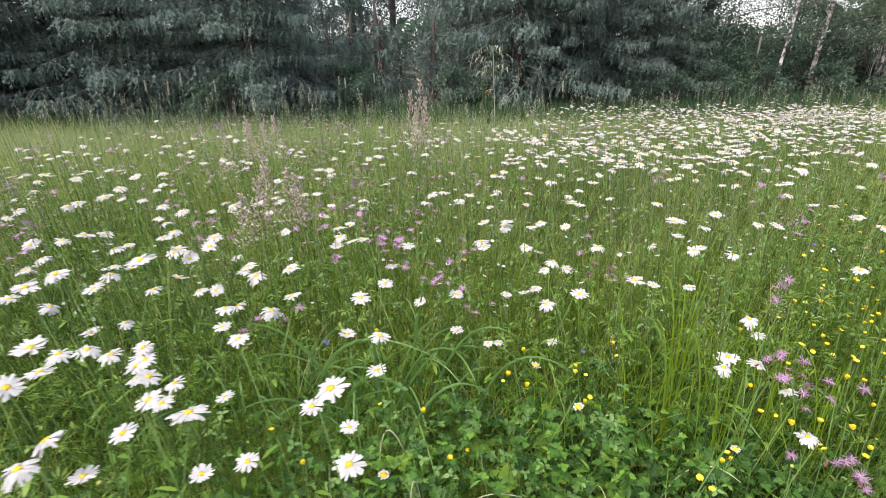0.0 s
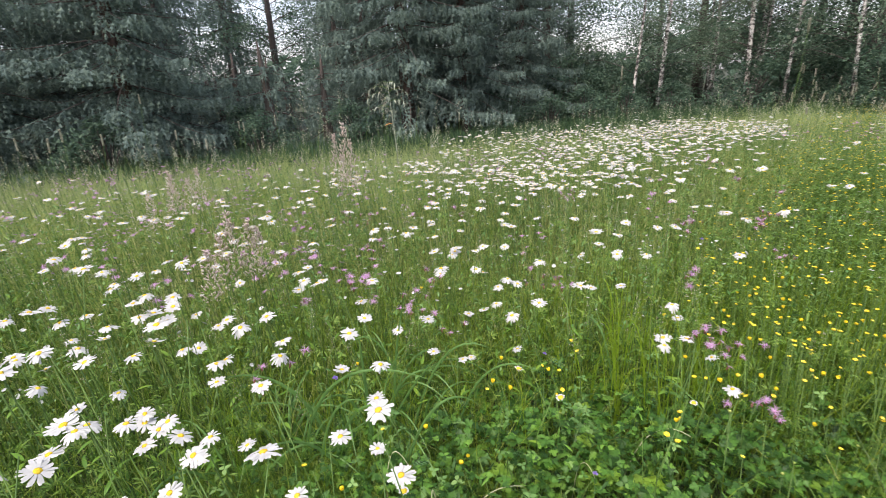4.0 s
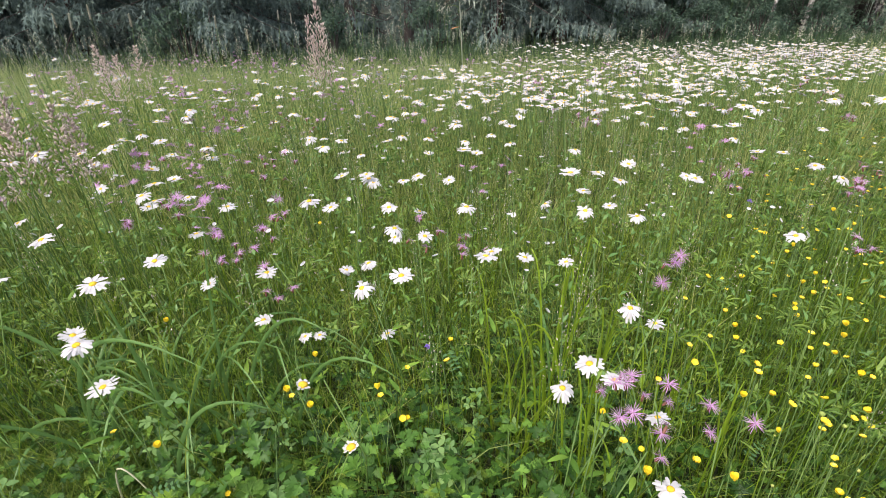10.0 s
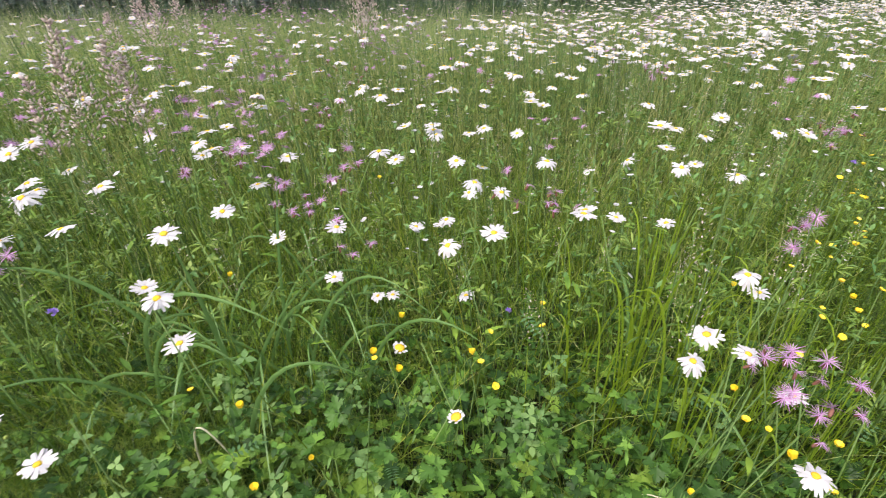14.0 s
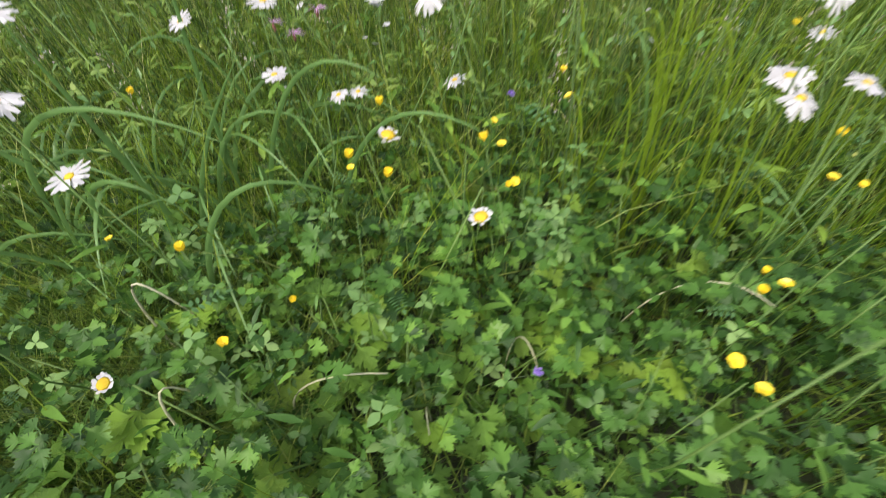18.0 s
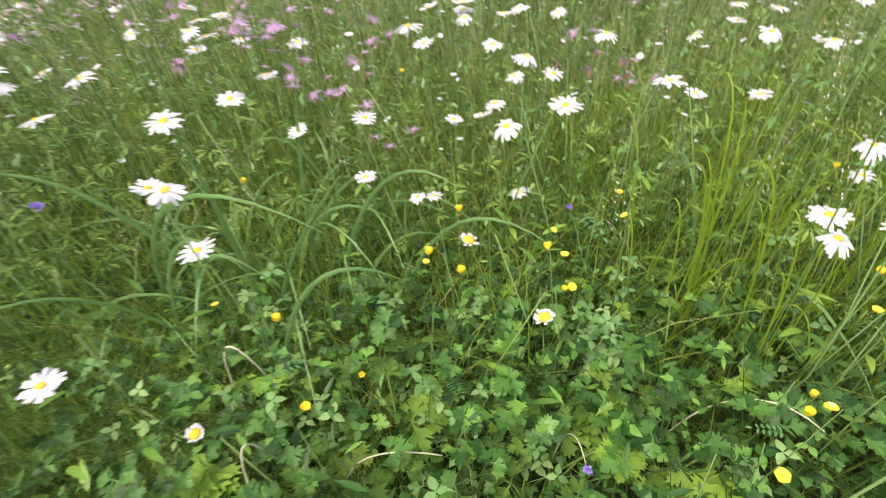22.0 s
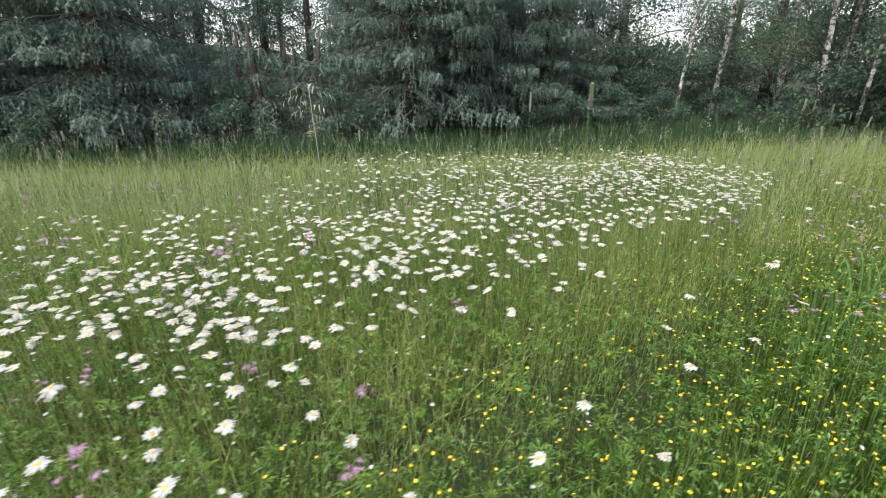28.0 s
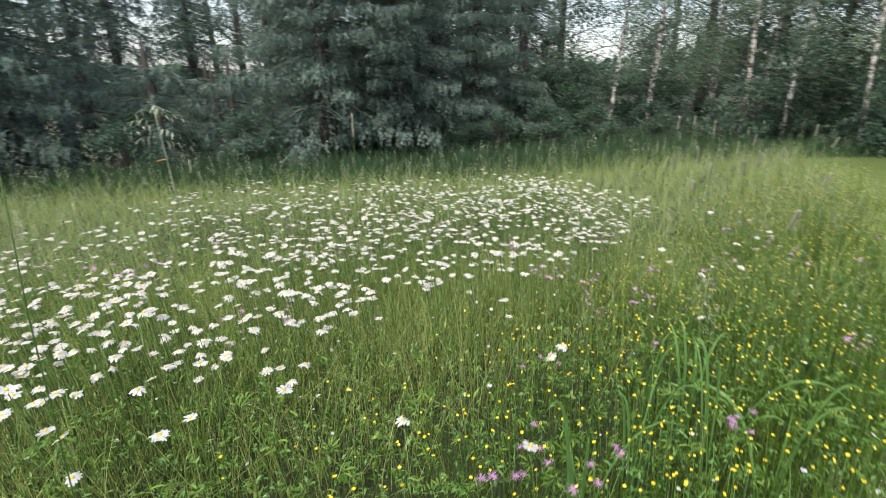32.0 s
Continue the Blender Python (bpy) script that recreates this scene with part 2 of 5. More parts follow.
def birch_bark():
    m, t, n, p = nodes_of("birch_bark")
    co = t.nodes.new("ShaderNodeTexCoord")
    mp = t.nodes.new("ShaderNodeMapping")
    mp.inputs["Scale"].default_value = (3.0, 3.0, 3.6)
    t.links.new(co.outputs["Object"], mp.inputs[0])
    a = node(t, "ShaderNodeTexNoise", Scale=2.4, Detail=7.0, Roughness=0.7)
    t.links.new(mp.outputs[0], a.inputs["Vector"])
    r = ramp_of(t, [(0.42, (0.035, 0.032, 0.03)), (0.49, (0.22, 0.2, 0.18)), (0.55, (0.56, 0.54, 0.50)), (0.8, (0.80, 0.78, 0.74))])
    t.links.new(a.outputs[0], r.inputs[0])
    t.links.new(r.outputs[0], p.inputs["Base Color"])
    p.inputs["Roughness"].default_value = 0.75
    bump = node(t, "ShaderNodeBump", Strength=0.5, Distance=0.01)
    t.links.new(a.outputs[0], bump.inputs["Height"])
    t.links.new(bump.outputs[0], p.inputs["Normal"])
    return m


BIRCH = birch_bark()


# ---- mesh tools ----
def mesh_of(name, verts, tris, mats, which=None, smooth=True):
    """One mesh from arrays of corners and triangles."""
    verts, tris = np.asarray(verts, np.float32).reshape(-1, 3), np.asarray(tris, np.int32).reshape(-1, 3)
    me = bpy.data.meshes.new(name)
    me.vertices.add(len(verts))
    me.vertices.foreach_set("co", verts.ravel())
    me.loops.add(tris.size)
    me.loops.foreach_set("vertex_index", tris.ravel())
    me.polygons.add(len(tris))
    me.polygons.foreach_set("loop_start", np.arange(0, tris.size, 3, dtype=np.int32))
    me.polygons.foreach_set("use_smooth", np.full(len(tris), smooth))
    for m in (mats if isinstance(mats, (list, tuple)) else [mats]):
        me.materials.append(m)
    if which is not None:
        me.polygons.foreach_set("material_index", np.asarray(which, np.int32))
    me.update(calc_edges=True)
    me.validate()
    return me


def turns(yaw, tilt, spin=None):
    """Turn matrices: about z by spin, leaned by tilt away from z, then about z by yaw."""
    yaw, tilt = np.broadcast_arrays(np.asarray(yaw, float), np.asarray(tilt, float))
    c, s, a, b = np.cos(yaw), np.sin(yaw), np.cos(tilt), np.sin(tilt)
    o, e = np.zeros_like(c), np.ones_like(c)
    rz = np.stack([np.stack([c, -s, o], -1), np.stack([s, c, o], -1), np.stack([o, o, e], -1)], -2)
    rx = np.stack([np.stack([e, o, o], -1), np.stack([o, a, -b], -1), np.stack([o, b, a], -1)], -2)
    r = rz @ rx
    if spin is not None:
        spin = np.broadcast_to(np.asarray(spin, float), c.shape)
        c, s = np.cos(spin), np.sin(spin)
        r = r @ np.stack([np.stack([c, -s, o], -1), np.stack([s, c, o], -1), np.stack([o, o, e], -1)], -2)
    return r


def spread(verts, tris, places, turn, size):
    """Copies of one small shape, joined: corners and triangles."""
    verts, tris, places = np.asarray(verts, float), np.asarray(tris), np.asarray(places, float)
    n, k = len(places), len(verts)
    size = np.broadcast_to(np.asarray(size, float).reshape(-1, 1, 1) if np.ndim(size) < 2 else np.asarray(size)[:, None, :], (n, 1, 1) if np.ndim(size) < 2 else (n, 1, 3))
    v = np.einsum('nij,nkj->nki', np.broadcast_to(turn, (n, 3, 3)), verts[None] * size) + places[:, None]
    t = tris[None] + (np.arange(n) * k)[:, None, None]
    return v.reshape(-1, 3), t.reshape(-1, 3)


def join(*pieces):
    v, t, at = [], [], 0
    for a, b in pieces:
        v.append(a)
        t.append(np.asarray(b) + at)
        at += len(a)
    return np.concatenate(v), np.concatenate(t)


def strip(path, widths, side):
    """A flat ribbon along a path, as wide as widths, spread to the given side; it ends in a point."""
    path, widths = np.asarray(path, float), np.asarray(widths, float)[:, None]
    side = np.asarray(side, float)
    v = np.concatenate([path - widths * side / 2, path + widths * side / 2])
    n = len(path)
    t = []
    for i in range(n - 1):
        t += [(i, i + n, i + 1), (i + 1, i + n, i + n + 1)]
    return v, np.array(t)


def tube(path, radii, sides=6):
    """A closed round stem along a path."""
    path, radii = np.asarray(path, float), np.asarray(radii, float)
    d = np.gradient(path, axis=0)
    d /= np.linalg.norm(d, axis=1)[:, None]
    ref = np.where(np.abs(d[:, 2:3]) > 0.9, [[1.0, 0, 0]], [[0, 0, 1.0]])
    a = np.cross(d, ref)
    a /= np.linalg.norm(a, axis=1)[:, None]
    b = np.cross(d, a)
    w = np.arange(sides) / sides * 2 * np.pi
    v = (path[:, None] + radii[:, None, None] * (np.cos(w)[None, :, None] * a[:, None] + np.sin(w)[None, :, None] * b[:, None])).reshape(-1, 3)
    t = []
    for i in range(len(path) - 1):
        for j in range(sides):
            p, q = i * sides + j, i * sides + (j + 1) % sides
            t += [(p, q, q + sides), (p, q + sides, p + sides)]
    v = np.concatenate([v, path[:1], path[-1:]])
    n = len(path) * sides
    for j in range(sides):
        t += [(n, (j + 1) % sides, j), (n + 1, n - sides + j, n - sides + (j + 1) % sides)]
    return v, np.array(t)


def ball(rx, ry, rz, rings=4, sides=8):
    v, t = [(0, 0, -rz)], []
    for i in range(1, rings):
        a = -math.pi / 2 + math.pi * i / rings
        v += [(rx * math.cos(a) * math.cos(w), ry * math.cos(a) * math.sin(w), rz * math.sin(a)) for w in np.arange(sides) / sides * 2 * np.pi]
    v.append((0, 0, rz))
    for j in range(sides):
        t.append((0, 1 + (j + 1) % sides, 1 + j))
        for i in range(rings - 2):
            p, q = 1 + i * sides + j, 1 + i * sides + (j + 1) % sides
            t += [(p, q, q + sides), (p, q + sides, p + sides)]
        e = 1 + (rings - 2) * sides
        t.append((len(v) - 1, e + j, e + (j + 1) % sides))
    return np.array(v, float), np.array(t)


def fan(outline, middle=(0, 0, 0)):
    v = np.concatenate([[middle], outline])
    n = len(outline)
    return v, np.array([(0, 1 + i, 1 + (i + 1) % n) for i in range(n)])


def part(name, me, parent, label="", m=None):
    ob = new(name, me)
    ob.parent = parent
    if m is not None:
        ob.matrix_basis = m
    return tagged(ob, label)


def thing(name, label, category, group="", at=(0, 0, 0), yaw=0.0):
    ob = new(name)
    ob.empty_display_size = 0.05
    ob.matrix_basis = Matrix.Translation(at) @ Matrix.Rotation(yaw, 4, 'Z')
    return tagged(ob, label, category, group)


def stuff(name, label, category, v, t, mats, which=None, smooth=True):
    return tagged(new(name, mesh_of(name, v, t, mats, which, smooth)), label, category, kind="stuff")


def smoothstep(x, a, b):
    k = np.clip((np.asarray(x, float) - a) / (b - a), 0, 1)
    return k * k * (3 - 2 * k)


# ---- ground ----
def height(x, y):
    """The meadow is nearly level and sinks a little towards the wood."""
    x, y = np.asarray(x, float), np.asarray(y, float)
    fall = 0.052 + 0.016 * smoothstep(-x, 0.0, 4.0) - 0.022 * smoothstep(x, 3.0, 9.0)
    run = np.clip(y - 1.6, 0, 11.0)
    z = -fall * run ** 2 / (run + 0.6)
    return z + 0.02 * np.sin(x * 1.7 + 0.4) * np.sin(y * 1.3) * smoothstep(np.hypot(x - 0.5, y - 1.0), 1.0, 3.0)


def border(x):
    """y of the mown lawn's edge along the meadow."""
    return np.interp(x, [-9, 0.2, 1.0, 1.62, 2.3, 3.0, 4.0, 4.95, 5.7, 6.6, 7.5, 8.4, 9.2, 10, 12], [-1.9, -0.25, 0.22, 0.6, 1.15, 1.68, 2.5, 3.4, 4.2, 5.1, 6.2, 7.5, 9.1, 10.2, 10.4])


def far_edge(x):
    return np.interp(x, [-14, -4, -1, 3, 6, 10, 14], [7.7, 8.1, 8.2, 8.8, 9.3, 9.7, 9.2])


def in_meadow(x, y):
    return (y > border(x)) & (y < far_edge(x))


def ground():
    near = np.concatenate([np.linspace(-400, -40, 7), np.linspace(-30, -6, 13), np.linspace(-5, 14, 77), np.linspace(15, 30, 10), np.linspace(45, 400, 7)])
    x, y = np.meshgrid(near, near, indexing='ij')
    z = height(x, y)
    v = np.stack([x, y, z], -1).reshape(-1, 3)
    n = len(near)
    i, j = np.meshgrid(np.arange(n - 1), np.arange(n - 1), indexing='ij')
    a = (i * n + j).ravel()
    t = np.concatenate([np.stack([a, a + n, a + n + 1], -1), np.stack([a, a + n + 1, a + 1], -1)])
    tagged(new("ground", mesh_of("ground", v, t, SOIL)), "soil under meadow, lawn and wood, darkened for shade between plants", "ground", kind="structure")


ground()


def blades(n, x, y, tall, wide, lean, bend=1.8, segments=3, base=0.0):
    """Grass blades at x, y: each a curved, tapering ribbon."""
    face, way = rng.uniform(0, 2 * np.pi, n), rng.uniform(0, 2 * np.pi, n)
    s = np.linspace(0, 1, segments + 1)
    away = (lean * tall)[:, None] * s[None] ** bend
    up = tall[:, None] * (s[None] - 0.42 * np.clip(lean, 0, 1.2)[:, None] ** 2 * s[None] ** 2.2)
    px = x[:, None] + away * np.cos(way)[:, None]
    py = y[:, None] + away * np.sin(way)[:, None]
    pz = height(x, y)[:, None] + base + up
    w = wide[:, None] * (1 - s[None] ** 1.6) * 0.5
    w[:, -1] = 0
    ox, oy = w * np.cos(face)[:, None], w * np.sin(face)[:, None]
    left = np.stack([px - ox, py - oy, pz], -1)[:, :-1]
    right = np.stack([px + ox, py + oy, pz], -1)[:, :-1]
    tip = np.stack([px, py, pz], -1)[:, -1:]
    v = np.concatenate([left, right, tip], 1)
    k = 2 * segments + 1
    t = []
    for i in range(segments - 1):
        t += [(i, segments + i, i + 1), (i + 1, segments + i, segments + i + 1)]
    t.append((segments - 1, 2 * segments - 1, 2 * segments))
    t = np.array(t)[None] + (np.arange(n) * k)[:, None, None]
    return v.reshape(-1, 3), t.reshape(-1, 3)


def sow(n, x0, x1, y0, y1, keep=None):
    """Random places in the meadow."""
    x, y = rng.uniform(x0, x1, n), rng.uniform(y0, y1, n)
    ok = in_meadow(x, y)
    if keep is not None:
        ok &= rng.uniform(0, 1, n) < keep(x, y)
    return x[ok], y[ok]


def herb_patch(x, y):
    """Where low herbs crowd out the grass, close to the walker's feet."""
    return np.exp(-(((x - 0.2) / 0.55) ** 2 + ((y - 0.45) / 0.38) ** 2))


def sunny(x, y):
    """The strip of thin yellowish grass beside the lawn."""
    d = y - border(x)
    return np.clip(1 - d / (0.75 + 0.28 * np.clip(x, 0, 6)), 0, 1) * smoothstep(x, 0.2, 0.8)


def meadow_grass():
    near = lambda x, y: np.clip(1 - 0.75 * herb_patch(x, y), 0.1, 1)
    x, y = sow(29000, -1.6, 2.6, -0.2, 1.8, near)
    k = len(x)
    stuff("meadow_grass", "tall green meadow grass, thin arching blades", "grass",
          *blades(k, x, y, rng.uniform(0.12, 0.38, k) * (1 - 0.35 * herb_patch(x, y)), rng.uniform(0.0014, 0.0042, k), rng.gamma(2.2, 0.38, k)), GRASS)
    x, y = sow(46000, -3.0, 4.6, 0.75, 4.4, lambda x, y: smoothstep(y, 0.65, 1.7) * (1 - 0.6 * sunny(x, y)) * np.where(x > 0.9, smoothstep(y - border(x), 0.9, 1.9), 1))
    k = len(x)
    stuff("pale_meadow_grass", "pale green tall grass and culms among the daisies, lightened for haze", "grass",
          *blades(k, x, y, rng.uniform(0.20, 0.44, k) + 0.06 * smoothstep(y, 1.2, 2.2), rng.uniform(0.0014, 0.0026, k) * (1 + 0.7 * smoothstep(y, 1.2, 2.6)), rng.gamma(2.0, 0.24, k)), GRASS_MID_HAZE)
    # thin upright culms
    x, y = sow(9500, -1.6, 4.2, 0.0, 4.2, lambda x, y: np.clip(0.55 - 0.5 * herb_patch(x, y) + 0.5 * sunny(x, y), 0, 1))
    k = len(x)
    a = blades(k, x, y, rng.uniform(0.30, 0.54, k), rng.uniform(0.0011, 0.0022, k), rng.gamma(2.0, 0.16, k), 1.6, 4)
    x, y = sow(3000, -0.6, 1.6, 0.72, 1.7, lambda x, y: 1 - herb_patch(x, y))
    k = len(x)
    stuff("bright_culms", "fine bright yellow-green culms and young grass behind the herbs", "grass",
          *blades(k, x, y, rng.uniform(0.22, 0.46, k), rng.uniform(0.0011, 0.0022, k), rng.gamma(2.0, 0.2, k), 1.7), GRASS_BRIGHT)
    # strip beside the lawn
    x, y = sow(76000, 0.3, 6.0, 0.0, 5.0, sunny)
    k = len(x)
    b = blades(k, x, y, rng.uniform(0.14, 0.40, k), rng.uniform(0.0015, 0.0036, k), rng.gamma(2.0, 0.27, k))
    stuff("sunny_grass", "thin yellow-green meadow grass with upright culms", "grass", *join(a, b), GRASS_GOLD)
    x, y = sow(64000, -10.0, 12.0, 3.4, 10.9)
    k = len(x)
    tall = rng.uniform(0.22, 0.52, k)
    stuff("far_meadow_grass", "pale tall grass at the meadow's far edge, lightened for haze", "grass", *blades(k, x, y, tall, rng.uniform(0.003, 0.007, k), rng.gamma(2.2, 0.38, k), segments=2), GRASS_FAR_HAZE)
    x, y = sow(16000, -8.0, -1.2, -1.9, 3.8)
    k = len(x)
    stuff("side_meadow_grass", "tall green grass beside the daisies", "grass", *blades(k, x, y, rng.uniform(0.25, 0.48, k), rng.uniform(0.004, 0.008, k), rng.gamma(2.0, 0.22, k), segments=2), GRASS)


meadow_grass()


def lawn():
    # matted turf under the single blades
    x = np.linspace(-22, 23, 180)
    s = np.linspace(0, 1, 40)
    px = np.repeat(x[:, None], 40, 1)
    py = -20 + (border(x)[:, None] + 20 - 0.03) * s[None]
    a = (np.arange(179)[:, None] * 40 + np.arange(39)[None]).ravel()
    t = np.concatenate([np.stack([a, a + 40, a + 41], -1), np.stack([a, a + 41, a + 1], -1)])
    v = np.stack([px, py, height(px, py) + 0.014], -1).reshape(-1, 3)
    tagged(new("lawn", mesh_of("lawn", v, t, TURF)), "matted yellow-green turf of the mown lawn", "lawn", kind="structure")
    n = 22000
    r = rng.uniform(0, 1, n) ** 0.8
    x = 0.2 + r * 19
    y = rng.uniform(-3.0, 10.4, n) * (0.3 + 0.7 * r) + 0.2
    ok = (y < border(x) + 0.05) & (y > -4)
    x, y = x[ok], y[ok]
    k = len(x)
    far = 0.5 + np.hypot(x - 1, y - 0.5) / 5
    v, t = blades(k, x, y, rng.uniform(0.025, 0.05, k) * (0.8 + 0.35 * far), rng.uniform(0.005, 0.009, k) * far * 1.6, rng.gamma(2.2, 0.25, k), segments=2)
    stuff("mown_lawn", "short mown yellow-green lawn beside the meadow", "lawn", v, t, LAWN)


lawn()


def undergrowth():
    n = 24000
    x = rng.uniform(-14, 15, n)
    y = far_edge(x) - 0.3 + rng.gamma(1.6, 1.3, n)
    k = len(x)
    stuff("wood_undergrowth", "green undergrowth at the wood's edge, darkened for the trees' shade", "undergrowth",
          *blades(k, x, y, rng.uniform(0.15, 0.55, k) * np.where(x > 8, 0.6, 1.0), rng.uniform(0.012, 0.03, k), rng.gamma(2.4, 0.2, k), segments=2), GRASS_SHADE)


undergrowth()


# ---- low leaves ----
def palm_leaf(size, lobes, depth, teeth, seed, cup=0.25):
    """A cut leaf like a buttercup's: three or five stalked leaflets, each deeply toothed; stem at the origin, pointing along +y."""
    r = np.random.default_rng(seed)
    half = [(0.02, 0.0), (0.05, 0.22), (0.22, 0.33), (0.48, 0.46), (0.32, 0.50), (0.47, 0.65), (0.29, 0.63), (0.34, 0.77), (0.10, 0.57), (0.25, 0.84), (0.15, 0.82), (0.14, 0.97), (0.05, 0.92)]
    ring = np.array([(x, y) for x, y in half] + [(0.0, 1.05)] + [(-x, y) for x, y in reversed(half)])
    out = []
    for i in range(lobes):
        a = (i - (lobes - 1) / 2) * (2.5 / (lobes - 1))
        L = size * (1.0 if i == lobes // 2 else 0.84) * r.uniform(0.92, 1.05)
        rx = ring[:, 0] * (0.75 + 0.5 * depth) * r.uniform(0.9, 1.1, len(ring))
        ry = ring[:, 1] * r.uniform(0.97, 1.03, len(ring))
        z = -cup * 0.5 * ry ** 2 + 0.30 * np.abs(rx)
        v, t = fan(np.stack([rx, ry, z], -1), (0, 0.45, -cup * 0.1 - 0.02))
        out.append(spread(v, t, [(0, 0, 0)], turns([-a], [r.uniform(-0.2, 0.2)]), L))
    return join(*out)


def oval_leaf(long, wide, fold=0.2, droop=0.2, cuts=7):
    """A simple pointed leaf along +y with a creased midrib."""
    s = np.linspace(0, 1, cuts)
    w = wide / 2 * np.sin(np.pi * s ** 0.8)
    mid = np.stack([0 * s, long * s, -droop * long * s ** 2], -1)
    left = mid + np.stack([-w, 0 * s, fold * w], -1)
    right = mid + np.stack([w, 0 * s, fold * w], -1)
    v = np.concatenate([left, mid, right])
    t = []
    c = cuts
    for i in range(c - 1):
        t += [(i, c + i, c + 1 + i), (i, c + 1 + i, 1 + i), (c + i, 2 * c + i, 2 * c + 1 + i), (c + i, 2 * c + 1 + i, c + 1 + i)]
    return v, np.array(t)


def trefoil(size):
    """Three oval leaflets."""
    leaf = oval_leaf(size, size * 0.62, 0.15, 0.25, 4)
    return join(*[spread(*leaf, [(0, 0, 0)], turns([a], [0.12]), 1.0) for a in (-1.9, 0.0, 1.9)])


def pinnate(pairs, size):
    """A feathered leaf: pairs of leaflets along a rib."""
    leaf = oval_leaf(size, size * 0.42, 0.1, 0.15, 4)
    bits = []
    for i in range(pairs):
        y = size * (0.6 + 0.62 * i)
        for a in (-1.25, 1.25):
            bits.append(spread(*leaf, [(0, y, -0.15 * y * y / size / pairs)], turns([a], [0.1]), 1.0 - 0.05 * i))
    bits.append(spread(*leaf, [(0, size * (0.6 + 0.62 * pairs), -0.15 * size * pairs * 0.4)], turns([0.0], [-0.1]), 0.9))
    rib = np.stack([0 * np.arange(4.0), np.linspace(0, size * 0.65 * pairs, 4), -0.04 * size * np.arange(4.0)], -1)
    bits.append(strip(rib, [0.0016] * 4, (1, 0, 0)))
    return join(*bits)


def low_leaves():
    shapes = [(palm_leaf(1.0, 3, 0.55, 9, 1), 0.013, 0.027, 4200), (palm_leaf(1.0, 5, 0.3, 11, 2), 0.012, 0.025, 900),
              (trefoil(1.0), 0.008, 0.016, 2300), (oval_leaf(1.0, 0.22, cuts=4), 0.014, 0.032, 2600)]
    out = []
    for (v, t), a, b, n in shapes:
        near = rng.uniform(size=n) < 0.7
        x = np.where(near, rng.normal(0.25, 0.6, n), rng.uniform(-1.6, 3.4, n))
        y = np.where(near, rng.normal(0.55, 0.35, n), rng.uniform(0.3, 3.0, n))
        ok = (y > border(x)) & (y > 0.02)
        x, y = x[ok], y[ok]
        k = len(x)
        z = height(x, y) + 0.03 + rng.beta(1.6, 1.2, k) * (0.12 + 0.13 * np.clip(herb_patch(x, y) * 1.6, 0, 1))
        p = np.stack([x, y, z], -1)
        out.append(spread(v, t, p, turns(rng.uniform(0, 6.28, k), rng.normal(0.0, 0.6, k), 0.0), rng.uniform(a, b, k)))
    stuff("herb_leaves", "dense green buttercup and clover leaves near the ground, darkened for shade", "leaves", *join(*out), LEAF_SHADE)
    v, t = pinnate(5, 1.0)
    n = 120
    x, y = rng.normal(0.25, 0.7, n), rng.normal(0.75, 0.35, n)
    ok = (y > border(x)) & (y > 0.1)
    x, y = x[ok], y[ok]
    k = len(x)
    p = np.stack([x, y, rng.uniform(0.08, 0.27, k)], -1)
    stuff("vetch_leaves", "bluish green feathered vetch leaves between the grass", "leaves", *spread(v, t, p, turns(rng.uniform(0, 6.28, k), rng.normal(0.3, 0.4, k)), rng.uniform(0.007, 0.013, k)), LEAF_BLUE)
    # fine horsetail-like tufts
    n = 9000
    x, y = rng.normal(-0.24, 0.2, n), rng.normal(0.62, 0.17, n)
    k = n
    stuff("fine_tufts", "fine threadlike green leaves low between the daisies", "leaves",
          *blades(k, x, y, rng.uniform(0.05, 0.12, k), rng.uniform(0.0009, 0.0016, k), rng.gamma(2.5, 0.35, k), base=0.11), GRASS)


low_leaves()


def sprig(leaflets):
    """A fan of narrow leaflets: a cut leaf seen from some way off."""
    kite = np.array([(0, 0.15, 0), (0.085, 0.6, 0.04), (0, 1.0, -0.1), (-0.085, 0.6, 0.04)]), np.array([(0, 1, 2), (0, 2, 3)])
    a = np.linspace(-1.5, 1.5, leaflets)
    return spread(*kite, np.zeros((leaflets, 3)), turns(a, 0.15 * np.cos(a * 7)), 1 - 0.15 * np.abs(a))


